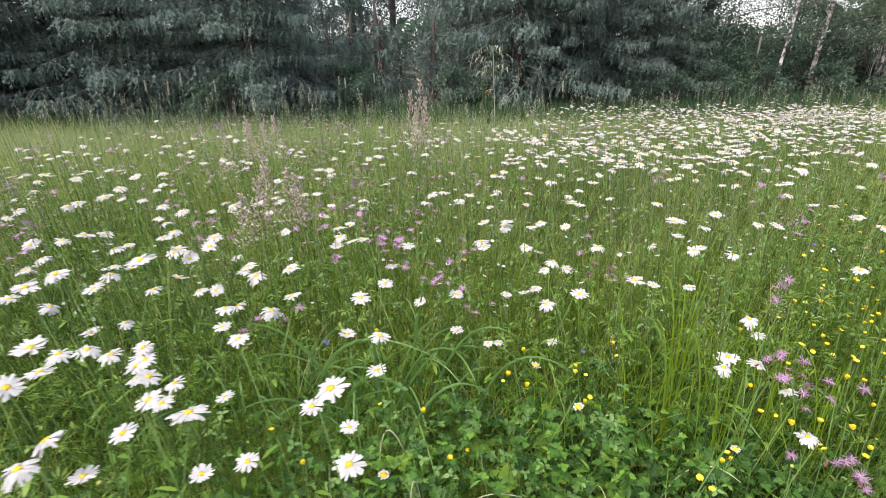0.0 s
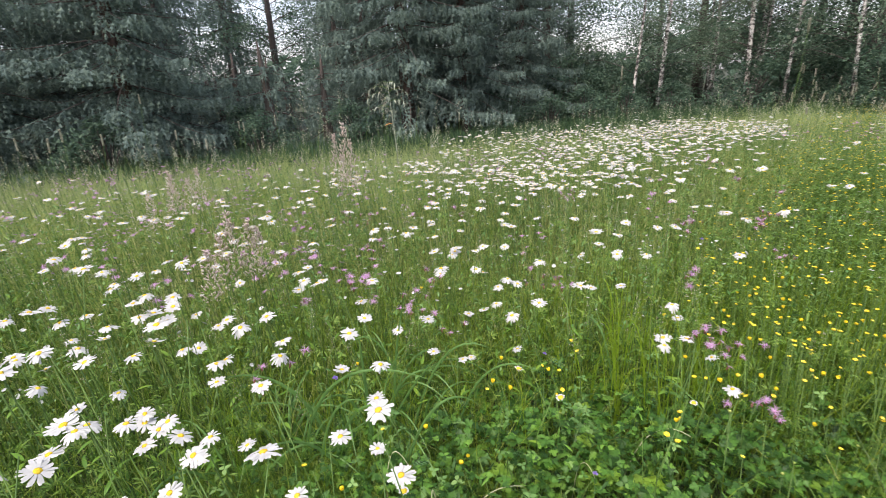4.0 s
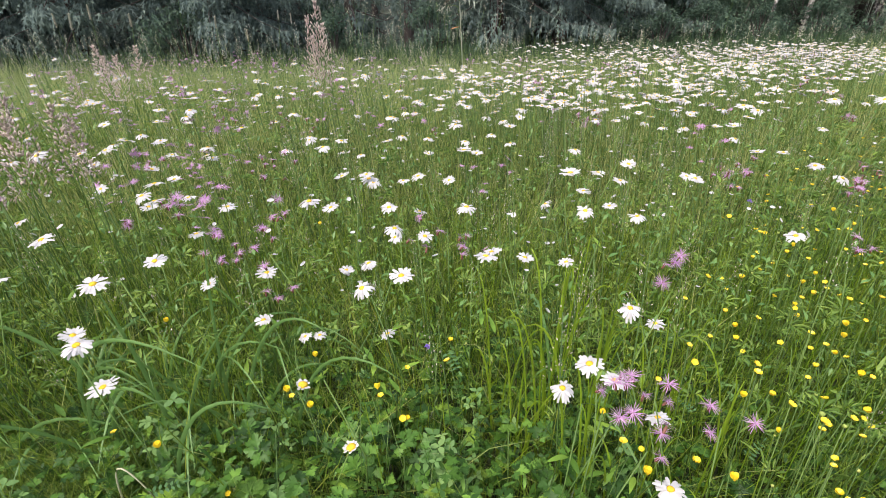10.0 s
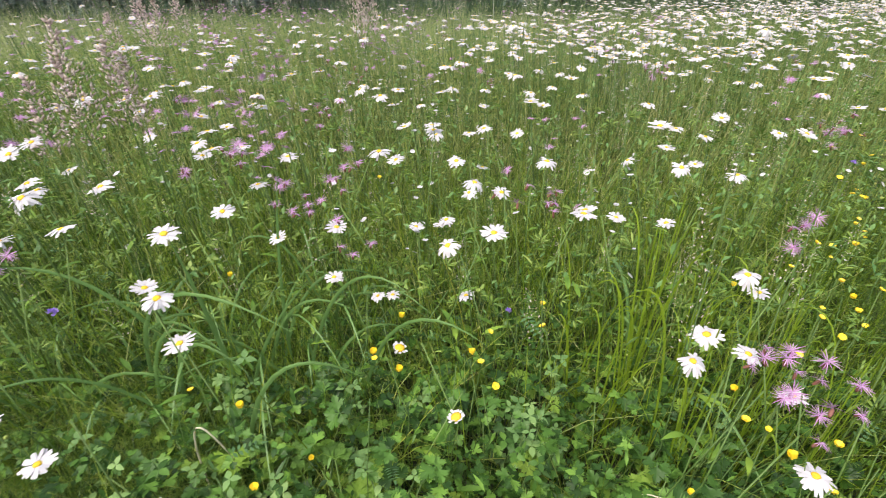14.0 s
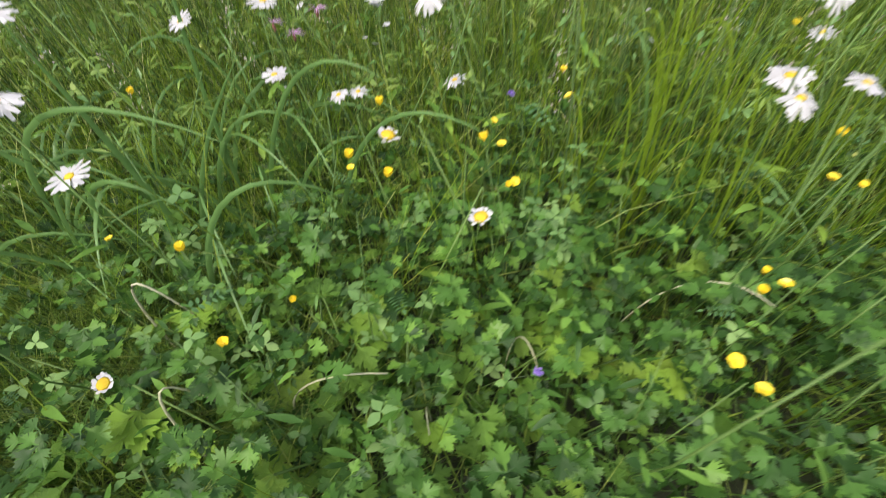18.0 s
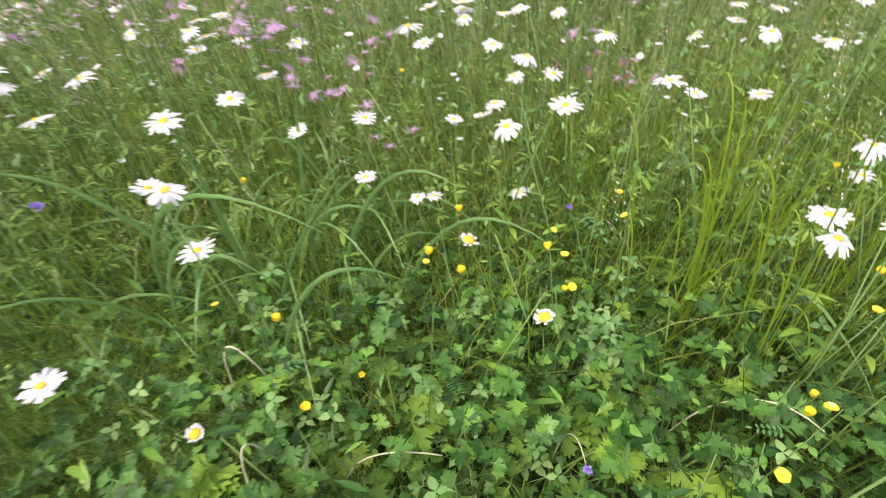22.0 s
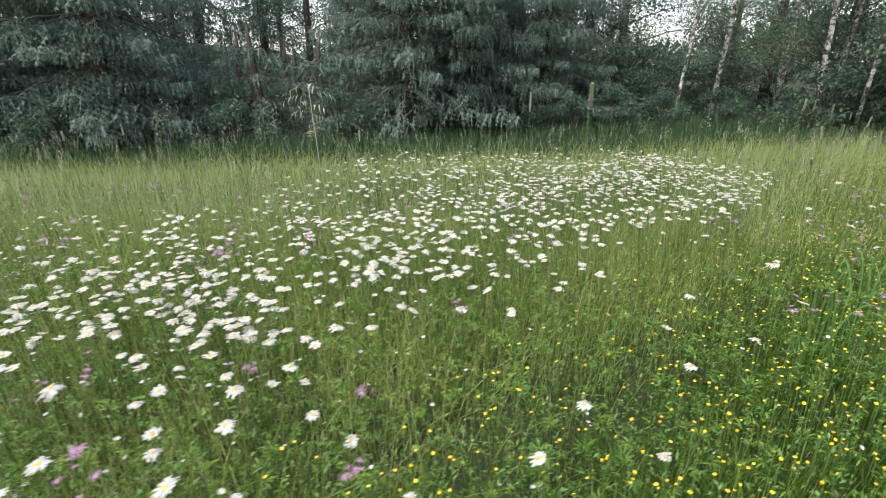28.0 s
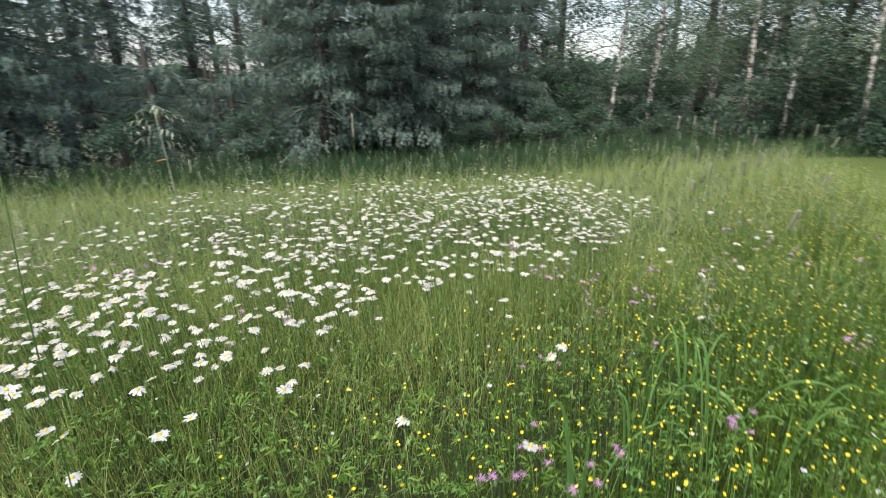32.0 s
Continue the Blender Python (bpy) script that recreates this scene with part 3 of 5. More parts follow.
def stem_leaves():
    """Narrow and toothed leaves up the stems, all through the meadow."""
    out = []
    for (v, t), a, b, n in ((oval_leaf(1.0, 0.17, 0.2, 0.45, 4), 0.010, 0.028, 12000), (sprig(7), 0.014, 0.032, 17000), (trefoil(1.0), 0.006, 0.013, 4500)):
        x, y = sow(n, -2.2, 4.0, 0.25, 3.4, lambda x, y: np.clip(1.3 - 0.35 * y, 0.2, 1) * (herb_patch(x, y) < 0.22))
        k = len(x)
        p = np.stack([x, y, height(x, y) + rng.uniform(0.07, 0.36, k)], -1)
        far = 0.8 + 0.25 * np.clip(y, 0, 3)
        out.append(spread(v, t, p, turns(rng.uniform(0, 6.28, k), rng.normal(0.35, 0.5, k)), rng.uniform(a, b, k) * far))
    stuff("stem_leaves", "small narrow leaves on the stems of meadow flowers", "leaves", *join(*out), LEAF_STEM)
    # tiny bits of leaf that break up the stalks
    x, y = sow(48000, -2.4, 4.8, 0.9, 4.4)
    k = len(x)
    p = np.stack([x, y, height(x, y) + rng.uniform(0.14, 0.45, k)], -1)
    kite = np.array([(0, 0, 0), (0.2, 0.45, 0.06), (0, 1.0, -0.15), (-0.2, 0.45, 0.06)]), np.array([(0, 1, 2), (0, 2, 3)])
    stuff("tiny_leaves", "tiny bright leaves and bracts along the stems", "leaves", *spread(*kite, p, turns(rng.uniform(0, 6.28, k), rng.normal(0.3, 0.6, k)), rng.uniform(0.007, 0.021, k)), GRASS_BROAD)


stem_leaves()

LEAF_MESHES = [mesh_of("leaf", *palm_leaf(1.0, 3, 0.6, 9, 21), LEAF_ONE), mesh_of("leaf", *palm_leaf(1.0, 5, 0.55, 11, 22), LEAF_ONE), mesh_of("leaf", *palm_leaf(1.0, 3, 0.5, 13, 23, 0.35), LEAF_ONE)]
STALK_MESH = mesh_of("leaf_stalk", *tube([(0, 0, 0), (0, 0.02, 0.5), (0, 0.12, 1.0)], [0.012, 0.010, 0.008], 5), STEM)


def leaf_plant(x, y, tall, size, leaves, r):
    ob = thing("leaf_plant", "leafy buttercup plant with cut three-lobed green leaves", "plant", "low leafy plants", (x, y, float(height(x, y))), r.uniform(0, 6.28))
    for i in range(leaves):
        a = i / leaves * 6.28 + r.uniform(-0.4, 0.4)
        h = tall * r.uniform(0.7, 1.05)
        m = Matrix.Rotation(a, 4, 'Z')
        lean = Matrix.Rotation(-r.uniform(0.1, 0.5), 4, 'X')
        st = part("leaf_stalk", STALK_MESH, ob, m=m @ lean @ Matrix.Diagonal((0.12, h, h, 1)))
        tip = (m @ lean @ Matrix.Diagonal((0.12, h, h, 1))) @ Vector((0, 0.12, 1.0))
        s = size * r.uniform(0.9, 1.4)
        part("leaf", LEAF_MESHES[r.integers(3)], ob, m=Matrix.Translation(tip) @ m @ Matrix.Rotation(r.uniform(-0.5, 0.25), 4, 'X') @ Matrix.Diagonal((s, s, s, 1)))


def leaf_plants():
    r = np.random.default_rng(5)
    # the plants that the walker stoops to
    for x, y, tall, size in ((-0.03, 0.50, 0.20, 0.050), (0.04, 0.62, 0.20, 0.03), (0.12, 0.60, 0.24, 0.024), (0.16, 0.56, 0.23, 0.026), (0.22, 0.64, 0.22, 0.024),
                             (0.30, 0.57, 0.20, 0.03), (0.36, 0.60, 0.19, 0.031), (0.40, 0.66, 0.18, 0.028), (0.28, 0.72, 0.21, 0.03), (0.05, 0.72, 0.22, 0.03)):
        leaf_plant(x, y, tall, size, 5, r)
    done = 0
    while done < 90:
        x, y = r.normal(0.25, 0.5), r.normal(0.55, 0.28)
        if y > 0.18 and y > border(x) and y < 1.3:
            leaf_plant(x, y, r.uniform(0.12, 0.22), r.uniform(0.017, 0.026), int(r.integers(4, 7)), r)
            done += 1


leaf_plants()

BROAD_LEAF = mesh_of("leaf", *palm_leaf(1.0, 5, 0.7, 11, 24, 0.2), LEAF_LIGHT)


def light_leaves():
    """Large light green cut leaves that rise over the others near the walker's feet."""
    r = np.random.default_rng(58)
    for x, y, z, size in ((-0.072, 0.578, 0.215, 0.044), (-0.03, 0.565, 0.195, 0.036), (-0.071, 0.705, 0.185, 0.036), (0.33, 0.62, 0.20, 0.032), (0.42, 0.60, 0.18, 0.034), (0.19, 0.56, 0.19, 0.028)):
        g = float(height(x, y))
        ob = thing("leaf_plant", "large light green deeply cut leaf on a tall stalk", "plant", "low leafy plants", (x, y, g))
        part("leaf_stalk", STALK_MESH, ob, m=Matrix.Translation((0, -0.12 * z, 0)) @ Matrix.Diagonal((0.12, z, z, 1)))
        part("leaf", BROAD_LEAF, ob, m=Matrix.Translation((0, 0, z)) @ Matrix.Rotation(r.uniform(-0.7, 0.7) + 3.1, 4, 'Z') @ Matrix.Rotation(r.uniform(-0.25, 0.05), 4, 'X') @ Matrix.Diagonal((size, size, size, 1)))


light_leaves()

TREFOIL_MESH = mesh_of("leaf", *trefoil(1.0), LEAF_PALE)
SPRIG_STEM = mesh_of("stem", *tube([(0, 0, 0), (0.03, 0.01, 0.5), (0, 0, 1.0)], [0.0013, 0.0011, 0.0008], 5), STEM)


def trefoil_sprigs():
    """Pale trefoil sprigs that stand up between the cut leaves: leaves all the way up a thin stem."""
    r = np.random.default_rng(57)
    spots = [(0.13, 0.66), (0.17, 0.62), (0.20, 0.67), (0.25, 0.63), (0.10, 0.72), (0.33, 0.78), (0.36, 0.73), (0.0, 0.66)]
    while len(spots) < 42:
        x, y = r.normal(0.25, 0.38), r.normal(0.7, 0.2)
        if y > border(x) + 0.05 and y > 0.4:
            spots.append((x, y))
    for x, y in spots:
        ob = thing("trefoil_sprig", "upright trefoil sprig with small pale green leaves", "plant", "trefoil sprigs", (x, y, float(height(x, y))), r.uniform(0, 6.28))
        tall = r.uniform(0.17, 0.27)
        part("stem", SPRIG_STEM, ob, m=Matrix.Diagonal((1, 1, tall, 1)))
        n = int(r.integers(6, 10))
        for i in range(n):
            s = r.uniform(0.010, 0.0165)
            part("leaf", TREFOIL_MESH, ob, m=Matrix.Translation((0.004, 0, tall * (0.45 + 0.55 * i / (n - 1)))) @ Matrix.Rotation(i * 2.4 + r.uniform(-0.3, 0.3), 4, 'Z') @ Matrix.Rotation(r.uniform(0.0, 0.6), 4, 'X') @ Matrix.Translation((0, 0.012, 0)) @ Matrix.Diagonal((s, s, s, 1)))


trefoil_sprigs()


# ---- daisies ----
def daisy_head(petals, long, wide, sag, seed, detail=True):
    """Ray petals round a disc of radius 0.28; the whole flower has radius 1."""
    r = np.random.default_rng(seed)
    out = []
    for i in range(petals):
        a = (i + r.uniform(-0.4, 0.4)) / petals * 2 * math.pi
        L = long * r.uniform(0.76, 1.1)
        s = np.linspace(0, 1, 4 if detail else 3)
        rad = 0.24 + (L - 0.24) * s
        z = 0.03 + r.uniform(-0.06, 0.06) - sag * s ** 1.8 * r.uniform(0.2, 1.7)
        w = wide * (np.array([0.5, 0.92, 1.0, 0.6]) if detail else np.array([0.6, 1.0, 0.7])) * r.uniform(0.85, 1.1)
        path = np.stack([rad * math.cos(a), rad * math.sin(a), z], -1)
        roll = r.uniform(-0.25, 0.25)
        out.append(strip(path, w, (-math.sin(a), math.cos(a), roll)))
    return join(*out)


def daisy_disc(rings=3, sides=12):
    v, t = ball(0.26, 0.26, 0.11, rings + 1, sides)
    v[:, 2] += 0.03
    return v, t


PETALS = [mesh_of("petals", *daisy_head(21, 1.0, 0.255, s, i), PETAL) for i, s in enumerate((0.02, 0.14, 0.32, -0.08, 0.55))]
SHORT_PETALS = mesh_of("petals", *daisy_head(16, 0.40, 0.15, -0.04, 9), PETAL)
DISC_MESH = mesh_of("disc", *daisy_disc(), DISC)
CALYX_MESH = mesh_of("calyx", *join(spread(*ball(0.26, 0.26, 0.1, 4, 8), [(0, 0, -0.04)], np.eye(3)[None], 1.0)), BUD)
STEM_MESHES = [mesh_of("stem", *tube([(0, 0, 0), (b * 0.25, 0.02, 0.35), (b * 0.7, -0.01, 0.7), (0, 0, 1.0)], [0.0011, 0.0010, 0.0009, 0.0008], 5), STEM) for b in (0.0, 0.05, -0.06)]
LEAFLET_MESH = mesh_of("stem_leaf", *oval_leaf(0.035, 0.008, 0.1, 0.4), LEAF_ONE)


def flower_base(ob, x, y, z, r, sway=0.05):
    """Sets the flower's root below its head, and gives the head's place over the root and the stem's pose."""
    bx, by = x + r.normal(0, sway), y + r.normal(0, sway)
    g = float(height(bx, by))
    ob.matrix_basis = Matrix.Translation((bx, by, g))
    tip = Vector((x - bx, y - by, z - g))
    m = Matrix(((1, 0, tip.x, 0), (0, 1, tip.y, 0), (0, 0, tip.z, 0), (0, 0, 0, 1)))
    return tip, m


def daisy(x, y, z, r, size=0.025, young=False, tilt=None):
    label = "young ox-eye daisy with short white rays and a large yellow disc" if young else "ox-eye daisy with white rays and a yellow disc"
    ob = thing("ox_eye_daisy", label, "daisy", "meadow daisies")
    tip, m = flower_base(ob, x, y, z, r)
    st = part("stem", STEM_MESHES[r.integers(3)], ob, m=m)
    if tilt is None:
        tilt = abs(r.normal(0.0, 0.2)) + 0.03
    toward = r.normal(-0.5, 1.2)
    head = Matrix.Translation(tip) @ Matrix.Rotation(toward, 4, 'Z') @ Matrix.Rotation(tilt, 4, 'X') @ Matrix.Rotation(r.uniform(0, 6.28), 4, 'Z') @ Matrix.Diagonal((size, size, size, 1))
    part("petals", SHORT_PETALS if young else PETALS[r.choice(5, p=[0.3, 0.3, 0.2, 0.1, 0.1])], ob, m=head)
    part("disc", DISC_MESH, ob, "yellow domed disc", m=head)
    part("calyx", CALYX_MESH, ob, m=head)
    for i in range(2):
        k = r.uniform(0.35, 0.75)
        part("stem_leaf", LEAFLET_MESH, ob, m=Matrix.Translation(tip * k) @ Matrix.Rotation(r.uniform(0, 6.28), 4, 'Z') @ Matrix.Rotation(0.6, 4, 'X'))


# placed one by one: where, how high the head stands, radius
DAISIES_NEAR = [(-0.226, 0.390, 0.549, 25), (-0.374, 0.526, 0.486, 22), (-0.373, 0.459, 0.450, 20), (-0.403, 0.603, 0.625, 24), (-0.402, 0.394, 0.499, 24),
                (-0.073, 0.423, 0.454, 23), (-0.216, 0.458, 0.414, 20), (-0.750, 0.745, 0.506, 26), (-0.272, 0.586, 0.512, 20), (-0.572, 0.697, 0.529, 23),
                (-0.641, 0.707, 0.550, 24), (-0.485, 0.486, 0.555, 25), (-0.376, 0.395, 0.446, 21), (-0.341, 0.477, 0.489, 22), (-0.292, 0.471, 0.374, 20),
                (-0.105, 0.534, 0.407, 17), (-0.580, 0.782, 0.663, 22), (-0.256, 0.668, 0.513, 20), (-0.310, 0.586, 0.407, 18), (-0.332, 0.517, 0.484, 18),
                (-0.094, 0.449, 0.540, 25), (-0.160, 0.548, 0.428, 22), (-0.106, 0.728, 0.361, 24)]
DAISIES_MID = [(-0.091, 0.704, 0.450, 22), (-0.099, 1.120, 0.449, 23), (0.031, 0.912, 0.338, 19), (0.099, 0.905, 0.312, 15), (0.121, 0.912, 0.310, 15),
               (0.149, 1.240, 0.475, 22), (0.533, 0.710, 0.415, 18), (0.580, 0.624, 0.345, 21), (-0.276, 1.138, 0.462, 22), (0.235, 0.910, 0.318, 18),
               (0.668, 0.932, 0.335, 19), (0.028, 0.963, 0.398, 21), (-0.048, 0.917, 0.402, 17), (0.142, 1.038, 0.362, 17), (0.184, 1.039, 0.368, 18),
               (0.285, 1.073, 0.416, 20), (0.522, 0.772, 0.385, 24), (0.587, 0.699, 0.370, 17), (-0.42, 0.37, 0.48, 24), (-0.36, 0.33, 0.43, 23),
               (-0.30, 0.36, 0.41, 20), (-0.52, 0.55, 0.50, 22)]
DAISIES_WALK = [(1.243, 1.380, 0.604, 23), (1.257, 1.546, 0.573, 22), (0.994, 1.454, 0.576, 23), (1.125, 1.705, 0.676, 24), (1.425, 2.251, 0.570, 26),
                (2.246, 2.494, 0.441, 26), (2.258, 2.526, 0.443, 20), (1.761, 2.373, 0.451, 24), (1.745, 2.451, 0.495, 26), (1.710, 2.344, 0.518, 25),
                (1.718, 2.783, 0.576, 26), (1.813, 2.738, 0.556, 25), (1.529, 2.367, 0.555, 24), (2.057, 2.645, 0.458, 24), (0.757, 1.918, 0.555, 24), (0.898, 1.62, 0.60, 25)]
DAISIES_FLAT = [(-0.24, 1.23), (-0.3, 1.18), (-0.13, 1.05), (0.09, 1.16), (0.09, 1.27), (0.22, 1.29), (0.25, 1.32), (0.32, 1.32), (0.2, 1.2), (0.23, 1.07),
                (0.24, 1.01), (0.52, 1.2), (0.61, 1.27), (0.66, 1.24), (0.67, 1.1), (0.46, 1.0), (0.52, 0.96), (0.59, 0.85), (0.93, 1.06),
                (0.4, 0.95), (-0.12, 0.91), (0.2, 0.97), (0.21, 0.87), (0.27, 0.86), (-0.17, 0.78), (0.47, 0.69), (0.57, 1.08), (-0.48, 1.29), (-0.28, 1.26),
                (-0.38, 1.34), (0.68, 1.43), (0.7, 1.32), (0.13, 1.65), (0.15, 1.31)]
DAISIES_SIDE = [(-0.78, 1.21), (-0.64, 1.33), (-0.6, 1.13), (-1.04, 1.06), (-0.9, 0.94), (-0.76, 0.72), (-0.57, 0.56), (-0.47, 0.58), (-0.52, 0.47), (-0.57, 1.05),
                (-1.07, 1.95), (-0.93, 1.9), (-1.33, 1.8), (-1.47, 1.77), (-1.58, 1.63), (-0.37, 0.86), (-0.34, 0.96), (-0.28, 0.81), (-0.15, 0.82), (-0.3, 1.22),
                (-0.24, 1.12), (0.15, 1.26), (0.08, 1.07), (0.56, 1.19), (0.36, 1.11), (0.39, 0.91)]


def inside(x, y, corners):
    """Whether x, y lies within a polygon."""
    c = np.zeros(np.shape(x), bool)
    n = len(corners)
    for i in range(n):
        (ax, ay), (bx, by) = corners[i], corners[(i + 1) % n]
        c ^= ((ay > y) != (by > y)) & (x < (bx - ax) * (y - ay) / (by - ay + 1e-9) + ax)
    return c


DRIFT = [(0.35, 2.05), (0.85, 1.95), (1.3, 2.1), (1.75, 2.5), (2.45, 2.95), (3.25, 3.4), (4.35, 4.6), (3.85, 5.8), (2.6, 6.1), (0.9, 5.6), (0.4, 3.8), (0.0, 2.6)]


def daisies():
    r = np.random.default_rng(17)
    for row in (DAISIES_NEAR, DAISIES_MID, DAISIES_WALK):
        for x, y, z, s in row:
            daisy(x, y, z, r, s / 1230, tilt=(0.05 + abs(r.normal(0, 0.16))) if y < 0.75 else None)
    for x, y in DAISIES_FLAT:
        daisy(x, y, 0.43 + r.normal(0, 0.012), r, r.uniform(0.014, 0.0185))
    for x, y in DAISIES_SIDE:
        daisy(x, y, 0.47 + r.normal(0, 0.012), r, r.uniform(0.018, 0.022))
    for x, y, z in ((0.172, 0.698, 0.405), (0.237, 0.645, 0.366), (-0.071, 0.579, 0.271), (0.379, 0.474, 0.455)):
        daisy(x, y, z, r, 0.022 if z < 0.45 else 0.014, True, 0.2)
    # the rest of the left bank and of the drift
    placed = 0
    spots = []
    while placed < 235:
        x, y = r.uniform(-2.6, 2.4), r.uniform(0.5, 3.4)
        left = (x < -0.35 - 0.1 * (y - 1)) and y < 2.6 and x > -2.2 and r.uniform() < (0.9 if y < 1.5 else 0.3)
        patch = bool(inside(np.array(x), np.array(y), DRIFT)) and y < 3.1
        mid = x > -0.5 and y > 1.1 and r.uniform() < (0.22 if y < 1.7 else 0.2) and y - border(x) > 0.75
        if left or patch or mid:
            daisy(x, y, float(height(x, y)) + 0.47 + r.normal(0, 0.045), r, r.uniform(0.0145, 0.0205))
            spots.append((x, y))
            placed += 1
    # those too many to count
    n = 19000
    x, y = r.uniform(-3.6, 5.0, n), r.uniform(0.5, 6.2, n)
    drift = inside(x, y, DRIFT)
    odds = np.where(drift, 0.84 * (0.35 + 0.65 * (np.sin(x * 5.1 + 1) * np.sin(y * 4.3 + x) + 0.6 * np.sin(x * 11 + y * 7) > -0.25)), 0.0)
    odds *= 1 - 0.62 * smoothstep(y - 1.3 * x, 0.6, 2.6)
    odds = np.where((x < -0.4) & (y < 1.9) & (x > -1.9), 0.15, odds)
    odds = np.where((x < 0.6) & (y > 1.3) & (y < 3.3) & (x > -2.6) & ~drift, 0.09 * np.clip(1.15 - 0.35 * (y - 1.3) - 0.15 * np.clip(-0.8 - x, 0, 2), 0, 1), odds)
    odds = np.where((x > 0.5) & (y > 1.25) & ~drift & (y - border(x) > 0.6) & (y < 4.6), 0.035, odds)
    odds = np.where((x > 0.15) & (x < 1.4) & (y > 1.4) & (y < 2.3) & ~drift & (y - border(x) > 0.75), 0.05 + 0.17 * smoothstep(y - 0.25 * x, 1.15, 1.7), odds)
    ok = (r.uniform(size=n) < odds) & in_meadow(x, y)
    x, y = x[ok], y[ok]
    k = len(x)
    z = height(x, y) + 0.48 + r.normal(0, 0.04, k)
    p = np.stack([x, y, z], -1)
    turn = turns(r.uniform(0, 6.28, k), np.abs(r.normal(0.0, 0.2, k)))
    size = r.uniform(0.0135, 0.0215, k)
    bits, which = [], []
    form = r.integers(0, 4, k)
    for i, sag in enumerate((0.05, 0.2, 0.4, -0.1)):
        head = daisy_head(13, 1.0, 0.37, sag, 40 + i, False)
        disc = daisy_disc(2, 6)
        ok = form == i
        bits.append(spread(*head, p[ok], turn[ok], size[ok]))
        which.append(np.zeros(len(bits[-1][1])))
        bits.append(spread(*disc, p[ok], turn[ok], size[ok]))
        which.append(np.ones(len(bits[-1][1])))
    sv, st = tube([(0, 0, 0), (0.03, 0.0, -0.5), (0, 0.03, -1.0)], [0.0012, 0.0013, 0.0015], 3)
    bits.append(spread(sv, st, p, np.eye(3)[None].repeat(k, 0), np.stack([np.ones(k), np.ones(k), z - height(x, y)], -1)))
    which.append(np.full(len(bits[-1][1]), 2))
    stuff("daisy_drift", "white drift of ox-eye daisies with yellow discs", "daisies", *join(*bits), [PETAL, DISC, STEM_MASS], np.concatenate(which))


daisies()


# ---- buttercups ----
def cup(petals=5, open_=0.5, fine=True):
    """Five rounded petals that form a cup of radius 1."""
    out = []
    for i in range(petals):
        a = i / petals * 2 * math.pi
        s = np.array([0.1, 0.55, 0.9, 1.05]) if fine else np.array([0.05, 0.75, 1.05])
        path = np.stack([s * math.cos(a), s * math.sin(a), open_ * s ** 2.2], -1) * [1 / (1 + 0.25 * open_), 1 / (1 + 0.25 * open_), 1]
        out.append(strip(path, [0.3, 1.15, 1.3, 0.75] if fine else [0.3, 1.3, 0.8], (-math.sin(a), math.cos(a), 0)))
    return join(*out)


CUPS = [mesh_of("petals", *cup(5, o), YELLOW) for o in (0.5, 0.9, 1.3)]
CORE = mesh_of("flower_centre", *ball(0.3, 0.3, 0.3, 4, 8), DISC)


def buttercup(x, y, z, r, size=0.008):
    ob = thing("buttercup", "glossy yellow buttercup on a thin branching green stem", "buttercup", "meadow buttercups")
    tip, m = flower_base(ob, x, y, z, r, 0.03)
    part("stem", STEM_MESHES[r.integers(3)], ob, m=m @ Matrix.Diagonal((0.6, 0.6, 1, 1)))
    head = Matrix.Translation(tip) @ Matrix.Rotation(r.uniform(0, 6.28), 4, 'Z') @ Matrix.Rotation(abs(r.normal(0.1, 0.3)), 4, 'X') @ Matrix.Diagonal((size, size, size, 1))
    part("petals", CUPS[r.integers(3)], ob, m=head)
    part("flower_centre", CORE, ob, m=head)


BUTTERCUPS_NEAR = [(0.337, 0.797, 0.362), (0.755, 0.761, 0.352), (0.726, 0.603, 0.377), (0.622, 0.662, 0.343), (0.556, 0.703, 0.324), (0.643, 0.627, 0.360),
                       (0.832, 0.805, 0.363), (-0.017, 0.679, 0.314), (0.060, 0.670, 0.240), (0.033, 0.592, 0.299), (0.554, 0.628, 0.363), (0.124, 0.764, 0.320),
                       (0.163, 0.727, 0.340), (-0.150, 0.932, 0.315), (0.281, 0.775, 0.272), (0.377, 0.524, 0.355), (0.655, 0.605, 0.329), (0.385, 0.505, 0.355),
                       (0.739, 0.585, 0.262), (0.488, 0.640, 0.276), (0.447, 0.597, 0.313), (0.273, 0.845, 0.305), (-0.217, 0.531, 0.398), (-0.160, 0.496, 0.375), (-0.10, 0.71, 0.30)]
BUTTERCUPS = [(0.34, 0.84), (0.62, 0.92), (0.77, 0.93), (0.78, 0.91), (0.77, 0.86), (0.83, 1.01), (0.88, 0.99), (0.91, 0.98), (0.79, 1.0), (0.88, 0.88),
              (0.85, 0.76), (0.86, 0.74), (0.65, 0.6), (0.75, 0.6), (0.59, 0.61), (0.52, 0.69), (0.44, 0.58), (0.28, 0.74), (0.26, 0.71), (0.25, 0.74),
              (0.13, 0.74), (0.16, 0.78), (0.04, 1.23), (0.93, 1.12), (0.99, 1.14), (0.98, 1.07), (0.91, 0.87), (0.73, 0.98), (0.89, 0.83), (0.92, 0.88),
              (0.76, 0.87), (0.81, 0.85), (0.94, 0.76), (1.02, 0.71), (1.17, 0.74), (0.87, 0.73), (1.2, 0.74), (0.98, 0.77), (1.74, 1.28), (1.59, 1.17),
              (1.15, 1.0), (1.04, 1.02), (0.95, 1.0), (1.4, 0.85), (1.18, 0.68), (1.43, 1.16)]


